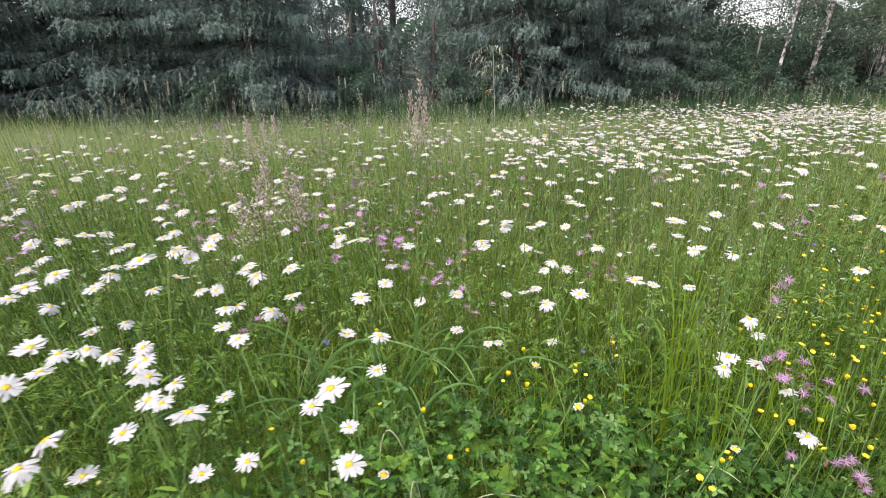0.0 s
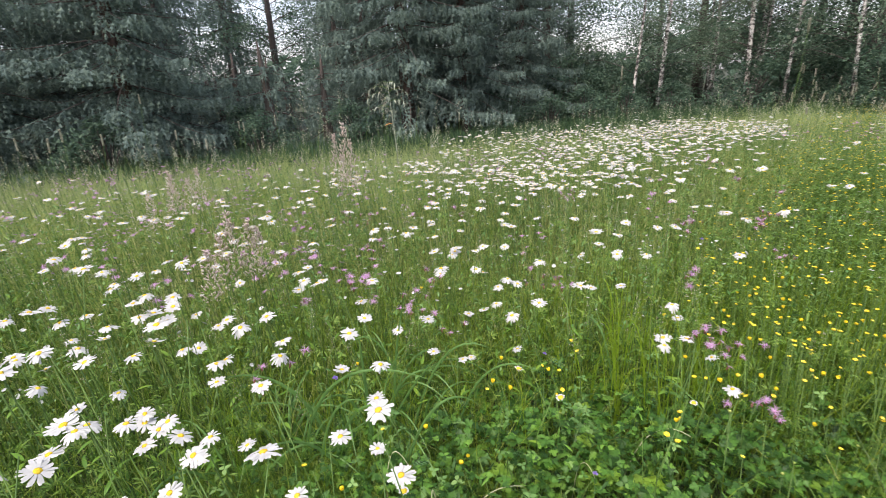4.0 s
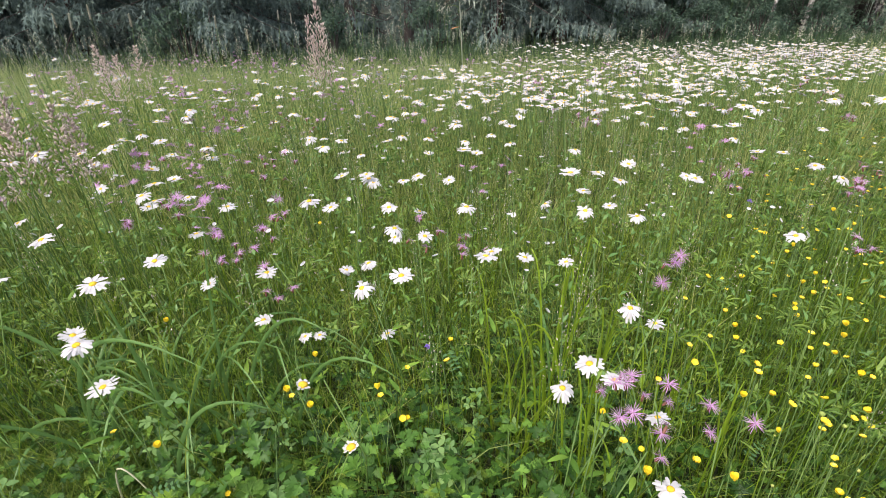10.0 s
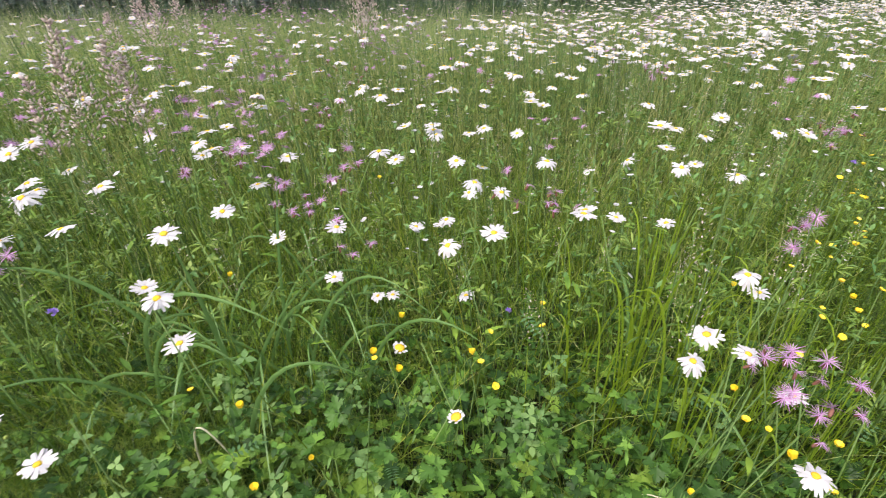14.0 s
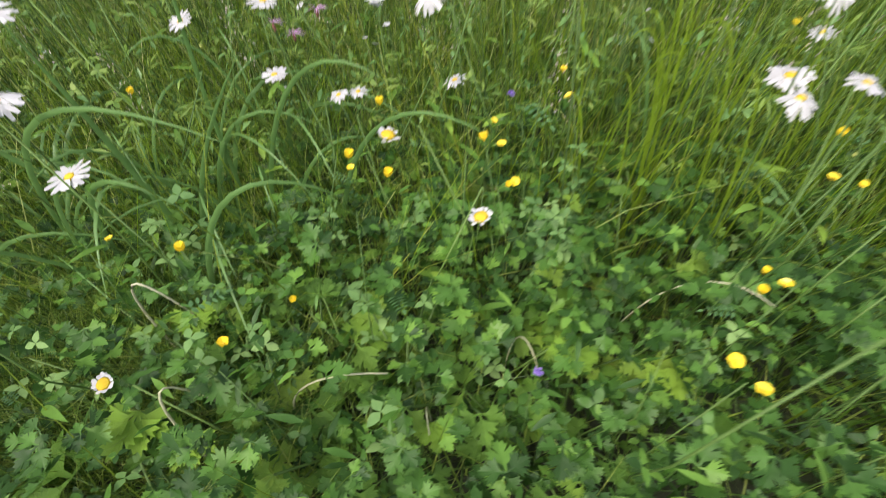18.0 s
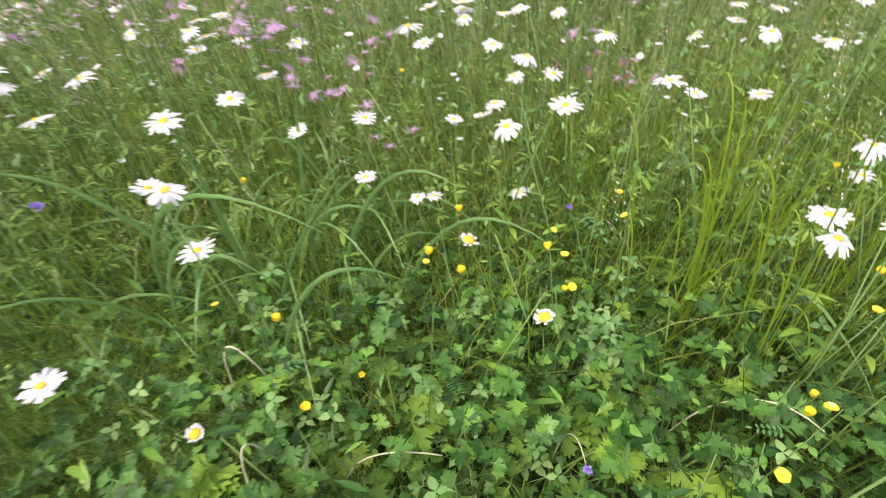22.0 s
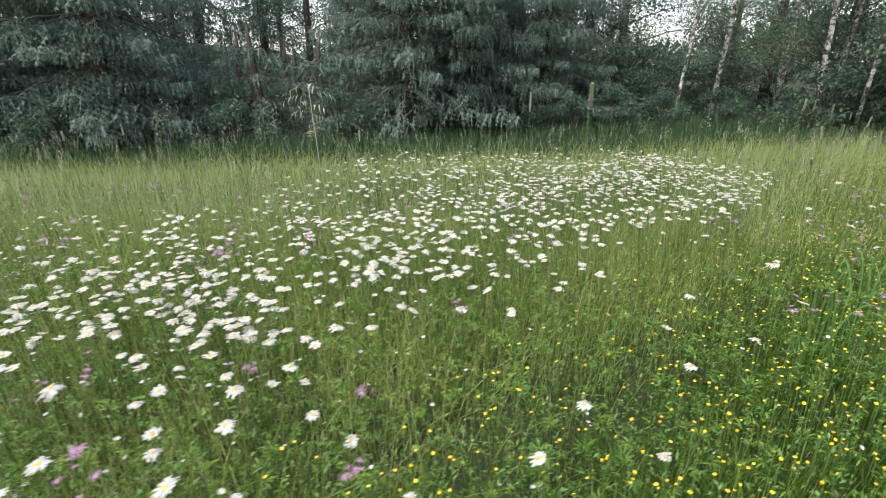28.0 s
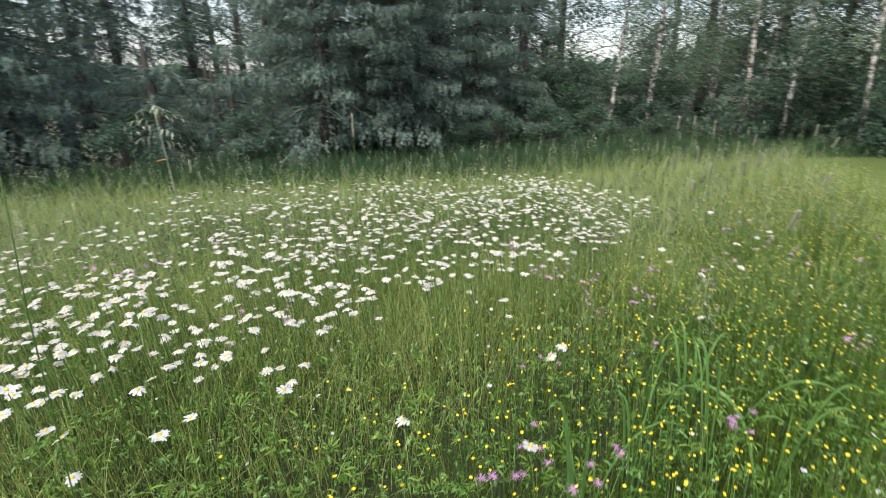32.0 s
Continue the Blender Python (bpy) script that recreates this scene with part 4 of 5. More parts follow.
def buttercup_odds(x, y):
    d = y - border(x)
    strip_ = np.clip(1.15 - np.abs(d - 0.42 - 0.05 * x) / (0.55 + 0.13 * x), 0, 1)
    return strip_ * smoothstep(x, 0.4, 1.0)


def buttercups():
    r = np.random.default_rng(23)
    for x, y, z in BUTTERCUPS_NEAR:
        buttercup(x, y, z, r, r.uniform(0.0038, 0.005))
    for x, y in BUTTERCUPS:
        buttercup(x, y, 0.35 + r.normal(0, 0.02), r, r.uniform(0.0036, 0.0048))
    placed = 0
    while placed < 260:
        x, y = r.uniform(0.4, 4.2), r.uniform(0.4, 3.6)
        if y > border(x) and r.uniform() < float(buttercup_odds(x, y)):
            buttercup(x, y, float(height(x, y)) + 0.37 + r.normal(0, 0.04), r, r.uniform(0.0032, 0.0046))
            placed += 1
    n = 32000
    x, y = r.uniform(0.3, 8.0, n), r.uniform(0.3, 6.5, n)
    ok = in_meadow(x, y) & (r.uniform(size=n) < np.where(x > 1.4, 0.5, 0.7) * buttercup_odds(x, y))
    x, y = x[ok], y[ok]
    k = len(x)
    z = height(x, y) + 0.35 + r.normal(0, 0.05, k)
    p = np.stack([x, y, z], -1)
    turn = turns(r.uniform(0, 6.28, k), np.abs(r.normal(0.1, 0.3, k)))
    a = spread(*cup(5, 0.6, False), p, turn, r.uniform(0.0032, 0.005, k))
    sv, st = tube([(0, 0, 0), (0.02, 0.01, -0.5), (0, 0.02, -1.0)], [0.0008, 0.0009, 0.0010], 3)
    b = spread(sv, st, p, np.eye(3)[None].repeat(k, 0), np.stack([np.ones(k), np.ones(k), z - height(x, y)], -1))
    which = np.concatenate([np.zeros(len(a[1])), np.ones(len(b[1]))])
    stuff("buttercup_mass", "many small yellow buttercups along the lawn's edge", "buttercups", *join(a, b), [YELLOW, STEM_MASS], which)
    # buds and spent heads
    n = 2600
    x, y = sow(n, -1.0, 4.5, 0.2, 4.0, lambda x, y: (0.25 + 0.6 * buttercup_odds(x, y)) * (np.hypot(x - 0.15, y - 0.5) > 0.3))
    k = len(x)
    z = height(x, y) + rng.uniform(0.2, 0.42, k)
    p = np.stack([x, y, z], -1)
    a = spread(*ball(1, 1, 0.9, 3, 6), p, np.eye(3)[None].repeat(k, 0), rng.uniform(0.002, 0.0036, k))
    b = spread(sv, st, p, np.eye(3)[None].repeat(k, 0), np.stack([np.ones(k), np.ones(k), z - height(x, y)], -1))
    which = np.concatenate([np.zeros(len(a[1])), np.ones(len(b[1]))])
    stuff("flower_buds", "small green and yellowish buds on thin stems", "buds", *join(a, b), [BUD, STEM_MASS], which)
    x, y = sow(1900, -2.2, 4.5, 1.0, 4.0, lambda x, y: np.where(x > 1.1, 0.3, 1.0))
    k = len(x)
    z = height(x, y) + rng.uniform(0.25, 0.46, k)
    p = np.stack([x, y, z], -1)
    a = spread(*cup(5, 0.3, False), p, turns(rng.uniform(0, 6.28, k), rng.normal(0, 0.5, k)), rng.uniform(0.003, 0.007, k))
    b = spread(sv, st, p, np.eye(3)[None].repeat(k, 0), np.stack([np.ones(k), np.ones(k), z - height(x, y)], -1))
    which = np.concatenate([np.zeros(len(a[1])), np.ones(len(b[1]))])
    stuff("tiny_white_flowers", "tiny white stitchwort flowers and half-open daisy buds", "wildflowers", *join(a, b), [PETAL, STEM_MASS], which)


buttercups()


# ---- ragged robin ----
def ragged(seed, detail=True):
    """Five petals, each torn into four narrow strands; radius 1."""
    r = np.random.default_rng(seed)
    out = []
    for i in range(5):
        a0 = i / 5 * 2 * math.pi + r.uniform(-0.2, 0.2)
        for j in range(4):
            a = a0 + (j - 1.5) * 0.26
            L = r.uniform(0.75, 1.1)
            s = np.array([0.05, 0.5, 1.0] if detail else [0.05, 1.0]) * L
            z = 0.1 + r.uniform(0.0, 0.35) * s - r.uniform(0, 0.35) * s ** 2
            path = np.stack([s * math.cos(a), s * math.sin(a), z], -1)
            out.append(strip(path, [0.04, 0.065, 0.02] if detail else [0.09, 0.05], (-math.sin(a), math.cos(a), 0.2)))
    return join(*out)


ROBINS = [mesh_of("flower", *ragged(s), PINK) for s in (1, 2, 3)]
ROBIN_CALYX = mesh_of("calyx", *ball(0.16, 0.16, 0.4, 4, 6), MAROON)


def robin(x, y, z, r, flowers=5, size=0.0112):
    ob = thing("ragged_robin", "ragged robin with torn pink petals on a reddish stem", "wildflower", "ragged robins")
    tip, m = flower_base(ob, x, y, z - 0.03, r)
    part("stem", STEM_MESHES[r.integers(3)], ob, m=m)
    for i in range(flowers):
        o = Vector((r.normal(0, 0.017), r.normal(0, 0.017), 0.03 + r.normal(0, 0.014)))
        s = size * r.uniform(0.85, 1.15)
        h = Matrix.Translation(tip + o) @ Matrix.Rotation(r.uniform(0, 6.28), 4, 'Z') @ Matrix.Rotation(abs(r.normal(0.3, 0.4)), 4, 'X') @ Matrix.Diagonal((s, s, s, 1))
        fl = part("flower", ROBINS[r.integers(3)], ob, m=h)
        part("calyx", ROBIN_CALYX, fl, "dark red calyx", m=Matrix.Translation((0, 0, -0.35)))


ROBIN_SPOTS = [(-1.08, 2.68), (-0.46, 1.92), (-0.32, 1.67), (-0.2, 1.7), (-0.11, 1.72), (-0.5, 1.48), (-0.1, 1.32), (-0.08, 1.39), (-0.17, 1.04), (-0.01, 0.93),
               (0.04, 0.99), (0.92, 1.3), (1.1, 1.21), (1.23, 1.32), (0.64, 0.87), (0.32, 0.96), (-0.37, 1.34), (0.97, 0.95), (0.25, 1.73), (0.85, 3.02), (0.1, 2.52),
               (3.22, 3.03), (3.42, 2.96), (3.22, 2.89), (3.11, 3.11), (4.27, 3.81), (2.17, 2.9), (0.71, 1.79), (0.75, 1.86), (0.66, 2.42), (1.69, 2.23), (1.48, 1.54),
               (1.02, 1.4), (1.18, 1.29), (0.37, 0.97), (3.55, 3.21)]
ROBIN_NEAR = [(0.515, 0.64, 0.45), (0.54, 0.65, 0.46), (0.515, 0.675, 0.455), (0.545, 0.635, 0.43), (0.565, 0.66, 0.45), (0.632, 0.685, 0.406), (0.065, 0.902, 0.395), (-0.001, 1.002, 0.437),
              (-0.255, 1.059, 0.451), (0.523, 0.530, 0.390), (0.59, 0.54, 0.36), (1.245, 1.683, 0.595), (2.80, 2.10, 0.55), (2.86, 2.04, 0.54), (2.92, 2.07, 0.56), (3.175, 2.149, 0.555),
              (4.794, 3.454, 0.445), (3.129, 2.86, 0.524), (3.303, 2.797, 0.507), (2.92, 2.51, 0.46), (1.163, 1.863, 0.47), (1.475, 1.76, 0.47), (1.701, 2.169, 0.47), (3.236, 2.575, 0.47), (3.916, 3.222, 0.44), (3.302, 2.289, 0.44), (2.79, 2.27, 0.44), (-0.235, 0.69, 0.50), (-0.28, 0.66, 0.47), (2.72, 2.1, 0.5)]


def robins():
    r = np.random.default_rng(31)
    for x, y, z in ROBIN_NEAR:
        robin(x, y, z, r, int(r.integers(2, 5)), 0.0115)
    for x, y in ROBIN_SPOTS:
        robin(x, y, 0.46 + float(height(x, y)) * 0.6 + r.normal(0, 0.02), r, int(r.integers(4, 8)))
    n = 560
    x, y = r.uniform(-2.6, 4.6, n), r.uniform(0.9, 4.4, n)
    ok = in_meadow(x, y) & (r.uniform(size=n) < np.where(x < -0.1, 0.7, np.where(y > 2.6, 0.3, 0.05)) * np.where((x > 1.2) & (y < 3.2), 0.15, 1))
    x, y = x[ok], y[ok]
    k = len(x) * 7
    p = np.stack([np.repeat(x, 7) + r.normal(0, 0.025, k), np.repeat(y, 7) + r.normal(0, 0.025, k), np.repeat(height(x, y), 7) + 0.46 + r.normal(0, 0.03, k)], -1)
    a = spread(*ragged(8, False), p, turns(r.uniform(0, 6.28, k), r.normal(0, 0.5, k)), r.uniform(0.010, 0.015, k))
    sv, st = tube([(0, 0, 0), (0.02, 0.01, -0.5), (0, 0.02, -1.0)], [0.0012, 0.0016, 0.002], 3)
    b = spread(sv, st, p[::7], np.eye(3)[None].repeat(len(x), 0), np.stack([np.ones(len(x)), np.ones(len(x)), p[::7, 2] - height(x, y)], -1))
    which = np.concatenate([np.zeros(len(a[1])), np.ones(len(b[1]))])
    stuff("ragged_robin_mass", "scattered pink ragged robin among the grass", "wildflowers", *join(a, b), [PINK, STEM_MASS], which)


robins()


# ---- seed heads and tall grasses ----
def plume(seed, spikelets=170, long=1.0, wide=0.16, grow=1.0, flat=False, clumps=0):
    """A loose panicle of tiny spikelets along +z."""
    r = np.random.default_rng(seed)
    s = r.uniform(0, 1, spikelets)
    reach = wide * (1 - s * 0.85) * r.uniform(0.1, 1, spikelets) ** 0.7
    a = r.uniform(0, 6.28, spikelets)
    if clumps:
        c = r.integers(0, clumps, spikelets)
        s = np.clip((c + 0.3) / clumps + r.normal(0, 0.028, spikelets), 0, 1)
        a = c * 2.4 + r.normal(0, 0.35, spikelets)
        reach = wide * (1.05 - s) * (0.55 + r.normal(0, 0.22, spikelets))
    p = np.stack([reach * np.cos(a), reach * np.sin(a), s * long + reach * 0.5], -1)
    grain = (np.array([(0, 0, -1.0), (0.32, 0, 0), (-0.16, 0.28, 0), (-0.16, -0.28, 0), (0, 0, 1.0)]), np.array([(0, 1, 2), (0, 2, 3), (0, 3, 1), (4, 2, 1), (4, 3, 2), (4, 1, 3)]))
    if flat:
        grain = (np.array([(0, 0, -1.0), (0.33, 0, 0), (-0.33, 0.1, 0), (0, 0, 1.0)]), np.array([(0, 1, 2), (3, 2, 1)]))
    return spread(*grain, p, turns(a + 1.57, r.uniform(0.1, 0.9, spikelets)), r.uniform(0.016, 0.03, spikelets) * long * grow)


PLUMES = [mesh_of("plume", *plume(i, 150, 1.0, 0.2, 1.3), SEED) for i in range(3)]
PLUMES_PALE = [mesh_of("plume", *plume(i + 5, 90, 1.0, 0.34, 0.85, clumps=9), SEED_PALE) for i in range(3)]
CULM = [mesh_of("stem", *tube([(0, 0, 0), (b * 0.3, 0, 0.4), (b, 0, 0.8), (b * 1.6, 0, 1.0)], [0.0015, 0.0014, 0.0012, 0.001], 5), STEM) for b in (0.03, 0.08, -0.05)]
SPIKE = mesh_of("seed_spike", *join(ball(0.0032, 0.0032, 0.5, 8, 7), spread(*ball(0.004, 0.0015, 0.02, 3, 4), np.stack([0.003 * np.cos(np.arange(90) * 2.4), 0.003 * np.sin(np.arange(90) * 2.4), np.linspace(-0.45, 0.45, 90)], -1), turns(np.arange(90) * 2.4, np.full(90, 0.4)), 0.5)), SEED_PALE)


def seed_grass(x, y, top, r, pale=False, long=0.16, size=0.16):
    label = "tall grass with a loose pale seed panicle" if pale else "soft grass with a pinkish beige plume"
    yaw, i = r.uniform(0, 6.28), int(r.integers(3))
    out = (0.03, 0.08, -0.05)[i] * 1.6
    x, y = x - out * math.cos(yaw), y - out * math.sin(yaw)
    g = float(height(x, y))
    ob = thing("seed_grass", label, "grass", "seeding grasses", (x, y, g), yaw)
    h = top - g
    lean = Matrix.Rotation(r.normal(0, 0.04), 4, 'X')
    part("stem", CULM[i], ob, m=lean @ Matrix.Diagonal((1, 1, h - long * 0.6, 1)))
    tip = lean @ Vector((out, 0, h - long * 0.6))
    part("plume", (PLUMES_PALE if pale else PLUMES)[r.integers(3)], ob, m=Matrix.Translation(tip - Vector((0, 0, long * 0.4))) @ lean @ Matrix.Diagonal((size, size, long, 1)))


def timothy(x, y, top, r, long=0.10, lean=0.0, thick=1.9):
    yaw = r.uniform(0, 6.28)
    x, y = x - 0.048 * math.cos(yaw), y - 0.048 * math.sin(yaw)
    ob = thing("timothy_grass", "tall grass stalk with a dense pale cylindrical seed spike", "grass", "timothy stalks", (x, y, float(height(x, y))), yaw)
    h = top - float(height(x, y))
    m = Matrix.Rotation(lean, 4, 'X')
    part("stem", CULM[0], ob, m=m @ Matrix.Diagonal((1, 1, h - long, 1)))
    part("seed_spike", SPIKE, ob, "pale dense spike", m=m @ Matrix.Translation((0.048, 0, h - long * 0.5)) @ Matrix.Diagonal((thick, thick, long, 1)))


def seeding():
    r = np.random.default_rng(41)
    for x, y, top, long in ((-0.18, 2.15, 0.79, 0.27), (-0.81, 1.91, 0.67, 0.16), (-0.42, 1.11, 0.68, 0.17), (-0.75, 1.98, 0.66, 0.15), (-0.36, 1.15, 0.62, 0.14), (-0.47, 1.02, 0.6, 0.13),
                            (-0.22, 2.19, 0.74, 0.22), (-0.15, 2.12, 0.72, 0.22), (-0.20, 2.10, 0.68, 0.2), (-0.86, 1.94, 0.63, 0.15), (-0.78, 1.87, 0.64, 0.15), (-0.90, 1.88, 0.6, 0.14), (-0.39, 1.13, 0.64, 0.15), (-0.45, 1.09, 0.62, 0.15)):
        seed_grass(x, y, top, r, False, long, 0.2 if long < 0.25 else 0.26)
    for x, y, top in ((-2.25, 3.85, 0.76), (-2.04, 3.96, 0.7), (-2.23, 3.52, 0.72), (-1.53, 4.69, 0.55), (-1.86, 4.37, 0.97), (-1.8, 4.61, 0.66), (-1.32, 5.27, 0.66),
                      (0.91, 5.32, 0.62), (4.39, 4.71, 0.95), (4.58, 4.82, 0.92), (4.78, 4.81, 0.88), (5.01, 4.88, 0.8), (5.53, 5.1, 0.66), (-2.7, 4.1, 0.7), (-1.2, 4.6, 0.7), (-0.9, 4.9, 0.72)):
        timothy(x, y, top, r, r.uniform(0.07, 0.11), r.normal(0, 0.1))
    timothy(2.03, 2.12, 1.14, r, 0.07, thick=1.6)
    timothy(2.28, 4.33, 1.0, r, 0.14, thick=1.9)
    for i in range(15):
        seed_grass(r.normal(-0.1, 0.5), r.normal(5.4, 0.4), r.uniform(0.65, 0.98), r, True, r.uniform(0.18, 0.28), r.uniform(0.2, 0.3))
    for x, y, top in ((4.17, 5.51, 0.75), (4.68, 5.7, 0.68), (3.9, 5.62, 0.6), (3.37, 5.37, 0.58), (5.07, 4.17, 0.64), (1.97, 5.02, 0.55), (0.59, 4.87, 0.78), (-0.47, 4.66, 0.82), (-0.3, 4.9, 0.7)):
        seed_grass(x, y, top, r, True, 0.2, 0.26)
    for i in range(34):
        x = r.uniform(3.3, 6.2)
        seed_grass(x, float(border(x)) + r.uniform(0.4, 2.2), float(height(x, 5.0)) + r.uniform(0.55, 0.8), r, True, r.uniform(0.14, 0.22), 0.22)
    for i in range(14):
        x = r.uniform(4.2, 6.4)
        y = float(border(x)) + r.uniform(0.5, 1.8)
        timothy(x, y, float(height(x, y)) + r.uniform(0.7, 0.98), r, r.uniform(0.08, 0.12), r.normal(0, 0.3))
    # loose seeding tops over the whole meadow
    v, t = plume(77, 60, 1.0, 0.17, 0.62, True)
    x, y = sow(2900, -3.4, 4.5, 0.7, 5.0, lambda x, y: np.where(x < 0.9, 0.85, 0.22))
    k = len(x)
    top = rng.uniform(0.36, 0.6, k)
    g = height(x, y)
    p = np.stack([x, y, g + top - 0.1], -1)
    a = spread(v, t, p, turns(rng.uniform(0, 6.28, k), rng.normal(0, 0.15, k)), np.stack([rng.uniform(0.10, 0.16, k), rng.uniform(0.10, 0.16, k), rng.uniform(0.07, 0.13, k)], -1))
    sv, st = tube([(0, 0, 1), (0.02, 0.01, 0.5), (0, 0.02, 0)], [0.0008, 0.0011, 0.0014], 3)
    b = spread(sv, st, np.stack([x, y, g], -1), np.eye(3)[None].repeat(k, 0), np.stack([np.ones(k), np.ones(k), top], -1))
    which = np.concatenate([np.zeros(len(a[1])), np.ones(len(b[1]))])
    stuff("grass_panicles", "thin beige and pinkish grass panicles above the meadow", "grass", *join(a, b), [SEED, STEM_MASS], which)
    x, y = sow(1000, -6, 10, 4.0, 9.5)
    k = len(x)
    top = rng.uniform(0.4, 0.68, k)
    g = height(x, y)
    v, t = plume(78, 26, 1.0, 0.16, 1.5, True)
    a = spread(v, t, np.stack([x, y, g + top - 0.1], -1), turns(rng.uniform(0, 6.28, k), rng.normal(0, 0.15, k)), np.stack([rng.uniform(0.15, 0.25, k), rng.uniform(0.15, 0.25, k), rng.uniform(0.1, 0.2, k)], -1))
    b = spread(sv, st, np.stack([x, y, g], -1), np.eye(3)[None].repeat(k, 0), np.stack([np.ones(k), np.ones(k), top], -1))
    which = np.concatenate([np.zeros(len(a[1])), np.ones(len(b[1]))])
    stuff("far_panicles", "pale grass panicles at the meadow's far edge", "grass", *join(a, b), [SEED_PALE, STEM_MASS], which)


seeding()


def ribbon_blade(path, wide, mat):
    """A broad blade along a path: creased at the midrib, tapering to its tip."""
    path = np.asarray(path, float)
    s = np.linspace(0, 1, len(path))
    d = np.gradient(path, axis=0)
    side = np.cross(d, [0.25, -1.0, 0.35])
    side /= np.linalg.norm(side, axis=1)[:, None] + 1e-9
    w = (wide / 2 * np.clip(0.55 + 1.6 * s, 0, 1) * (1 - s ** 3.5) + 0.0002)[:, None]
    lift = np.cross(side, d)
    lift /= np.linalg.norm(lift, axis=1)[:, None] + 1e-9
    v = np.concatenate([path - side * w, path + lift * w * 0.35, path + side * w])
    n = len(path)
    t = []
    for i in range(n - 1):
        for j in (0, n):
            t += [(i + j, i + j + n, i + j + 1), (i + j + 1, i + j + n, i + j + n + 1)]
    return mesh_of("blade", v, np.array(t), mat)


def arc(root, over, tip, n=12):
    """Points on a curve from root to tip, drawn towards the point over it."""
    u = np.linspace(0, 1, n)[:, None]
    root, over, tip = (np.asarray(p, float) for p in (root, over, tip))
    return root * (1 - u) ** 2 + 2 * over * u * (1 - u) + tip * u ** 2


def broad_tuft(x, y, r, n=8, long=0.45, spread_=(0.7, 1.35), wide=0.0055, mat=None, label="tuft of broad arching green grass blades"):
    """A tuft of broad grass blades, each a part."""
    g = float(height(x, y))
    ob = thing("grass_tuft", label, "grass", "broad grass tufts", (x, y, g))
    for i in range(n):
        a, L, out = r.uniform(0, 6.28), long * r.uniform(0.7, 1.2), r.uniform(*spread_)
        root = np.array([r.normal(0, 0.012), r.normal(0, 0.012), 0])
        way = np.array([math.cos(a), math.sin(a), 0])
        over = root + way * L * out * 0.22 + [0, 0, L * (1.15 - 0.18 * out)]
        tip = root + way * L * out * 0.85 + [0, 0, L * max(1.05 - 0.62 * out, 0.2)]
        part("blade", ribbon_blade(arc(root, over, tip), wide * r.uniform(0.6, 1.2), mat or GRASS_BROAD), ob)


def tufts():
    r = np.random.default_rng(53)
    for x, y, n in ((-0.12, 0.92, 7), (-0.22, 0.95, 8), (-0.02, 0.88, 5), (-0.34, 0.90, 7), (-0.30, 0.82, 6), (0.52, 0.98, 4), (-0.05, 1.05, 6), (-0.42, 0.80, 6)):
        broad_tuft(x, y, r, n, 0.36, (0.45, 1.0))
    # long blades that arch over the herbs
    ob = thing("grass_tuft", "sedge-like tuft with long pale green arching blades", "grass", "broad grass tufts", (-0.15, 0.85, float(height(-0.15, 0.85))))
    foot = np.array([-0.15, 0.85, 0.0])
    for root, over, tip, wide in (((-0.30, 0.86, 0), (-0.27, 0.82, 0.50), (0.02, 0.77, 0.35), 0.0070), ((-0.10, 0.76, 0), (-0.02, 0.70, 0.46), (0.11, 0.765, 0.28), 0.0063),
                                  ((-0.13, 0.85, 0), (-0.13, 0.84, 0.25), (-0.13, 0.80, 0.47), 0.0084), ((-0.15, 0.86, 0), (-0.10, 0.84, 0.25), (0.05, 0.78, 0.43), 0.0056),
                                  ((-0.24, 0.84, 0), (-0.18, 0.78, 0.42), (-0.05, 0.76, 0.28), 0.007), ((-0.20, 0.88, 0), (-0.25, 0.86, 0.42), (-0.42, 0.80, 0.40), 0.0070),
                                  ((-0.06, 0.90, 0), (0.02, 0.90, 0.45), (0.16, 0.85, 0.36), 0.006), ((-0.16, 0.80, 0), (-0.22, 0.74, 0.38), (-0.36, 0.66, 0.30), 0.0056),
                                  ((-0.08, 0.93, 0), (-0.08, 0.93, 0.3), (-0.02, 0.90, 0.52), 0.0056), ((0.05, 0.88, 0), (0.10, 0.86, 0.42), (0.27, 0.82, 0.30), 0.006)):
        part("blade", ribbon_blade(arc(root, over, tip, 14) - foot, wide, GRASS_BROAD), ob)
    # upright bright bunches beside the ragged robin
    for x, y, n, tall in ((0.46, 0.84, 6, 0.38), (0.50, 0.89, 6, 0.42), (0.54, 0.78, 7, 0.40), (0.52, 0.94, 5, 0.40), (0.57, 0.90, 6, 0.42), (0.62, 0.98, 6, 0.40), (0.42, 0.92, 4, 0.36), (0.66, 0.82, 6, 0.38), (0.60, 0.74, 5, 0.36), (0.72, 0.92, 6, 0.36), (0.56, 1.04, 5, 0.38), (0.70, 0.74, 5, 0.34), (0.78, 0.84, 5, 0.34)):
        broad_tuft(x, y, r, n, tall, (0.05, 0.38), 0.0028, GRASS_BRIGHT, "upright bunch of thin bright yellow-green grass blades")
    for x, y, n in ((3.34, 2.75, 7), (3.45, 2.66, 6), (3.40, 2.48, 6), (3.52, 2.38, 5), (3.15, 2.45, 5), (2.95, 2.30, 5)):
        broad_tuft(x, y, r, n, 0.50, (0.15, 0.75), 0.010, GRASS_BROAD, "tuft of broad upright sedge blades with bent tips")


tufts()


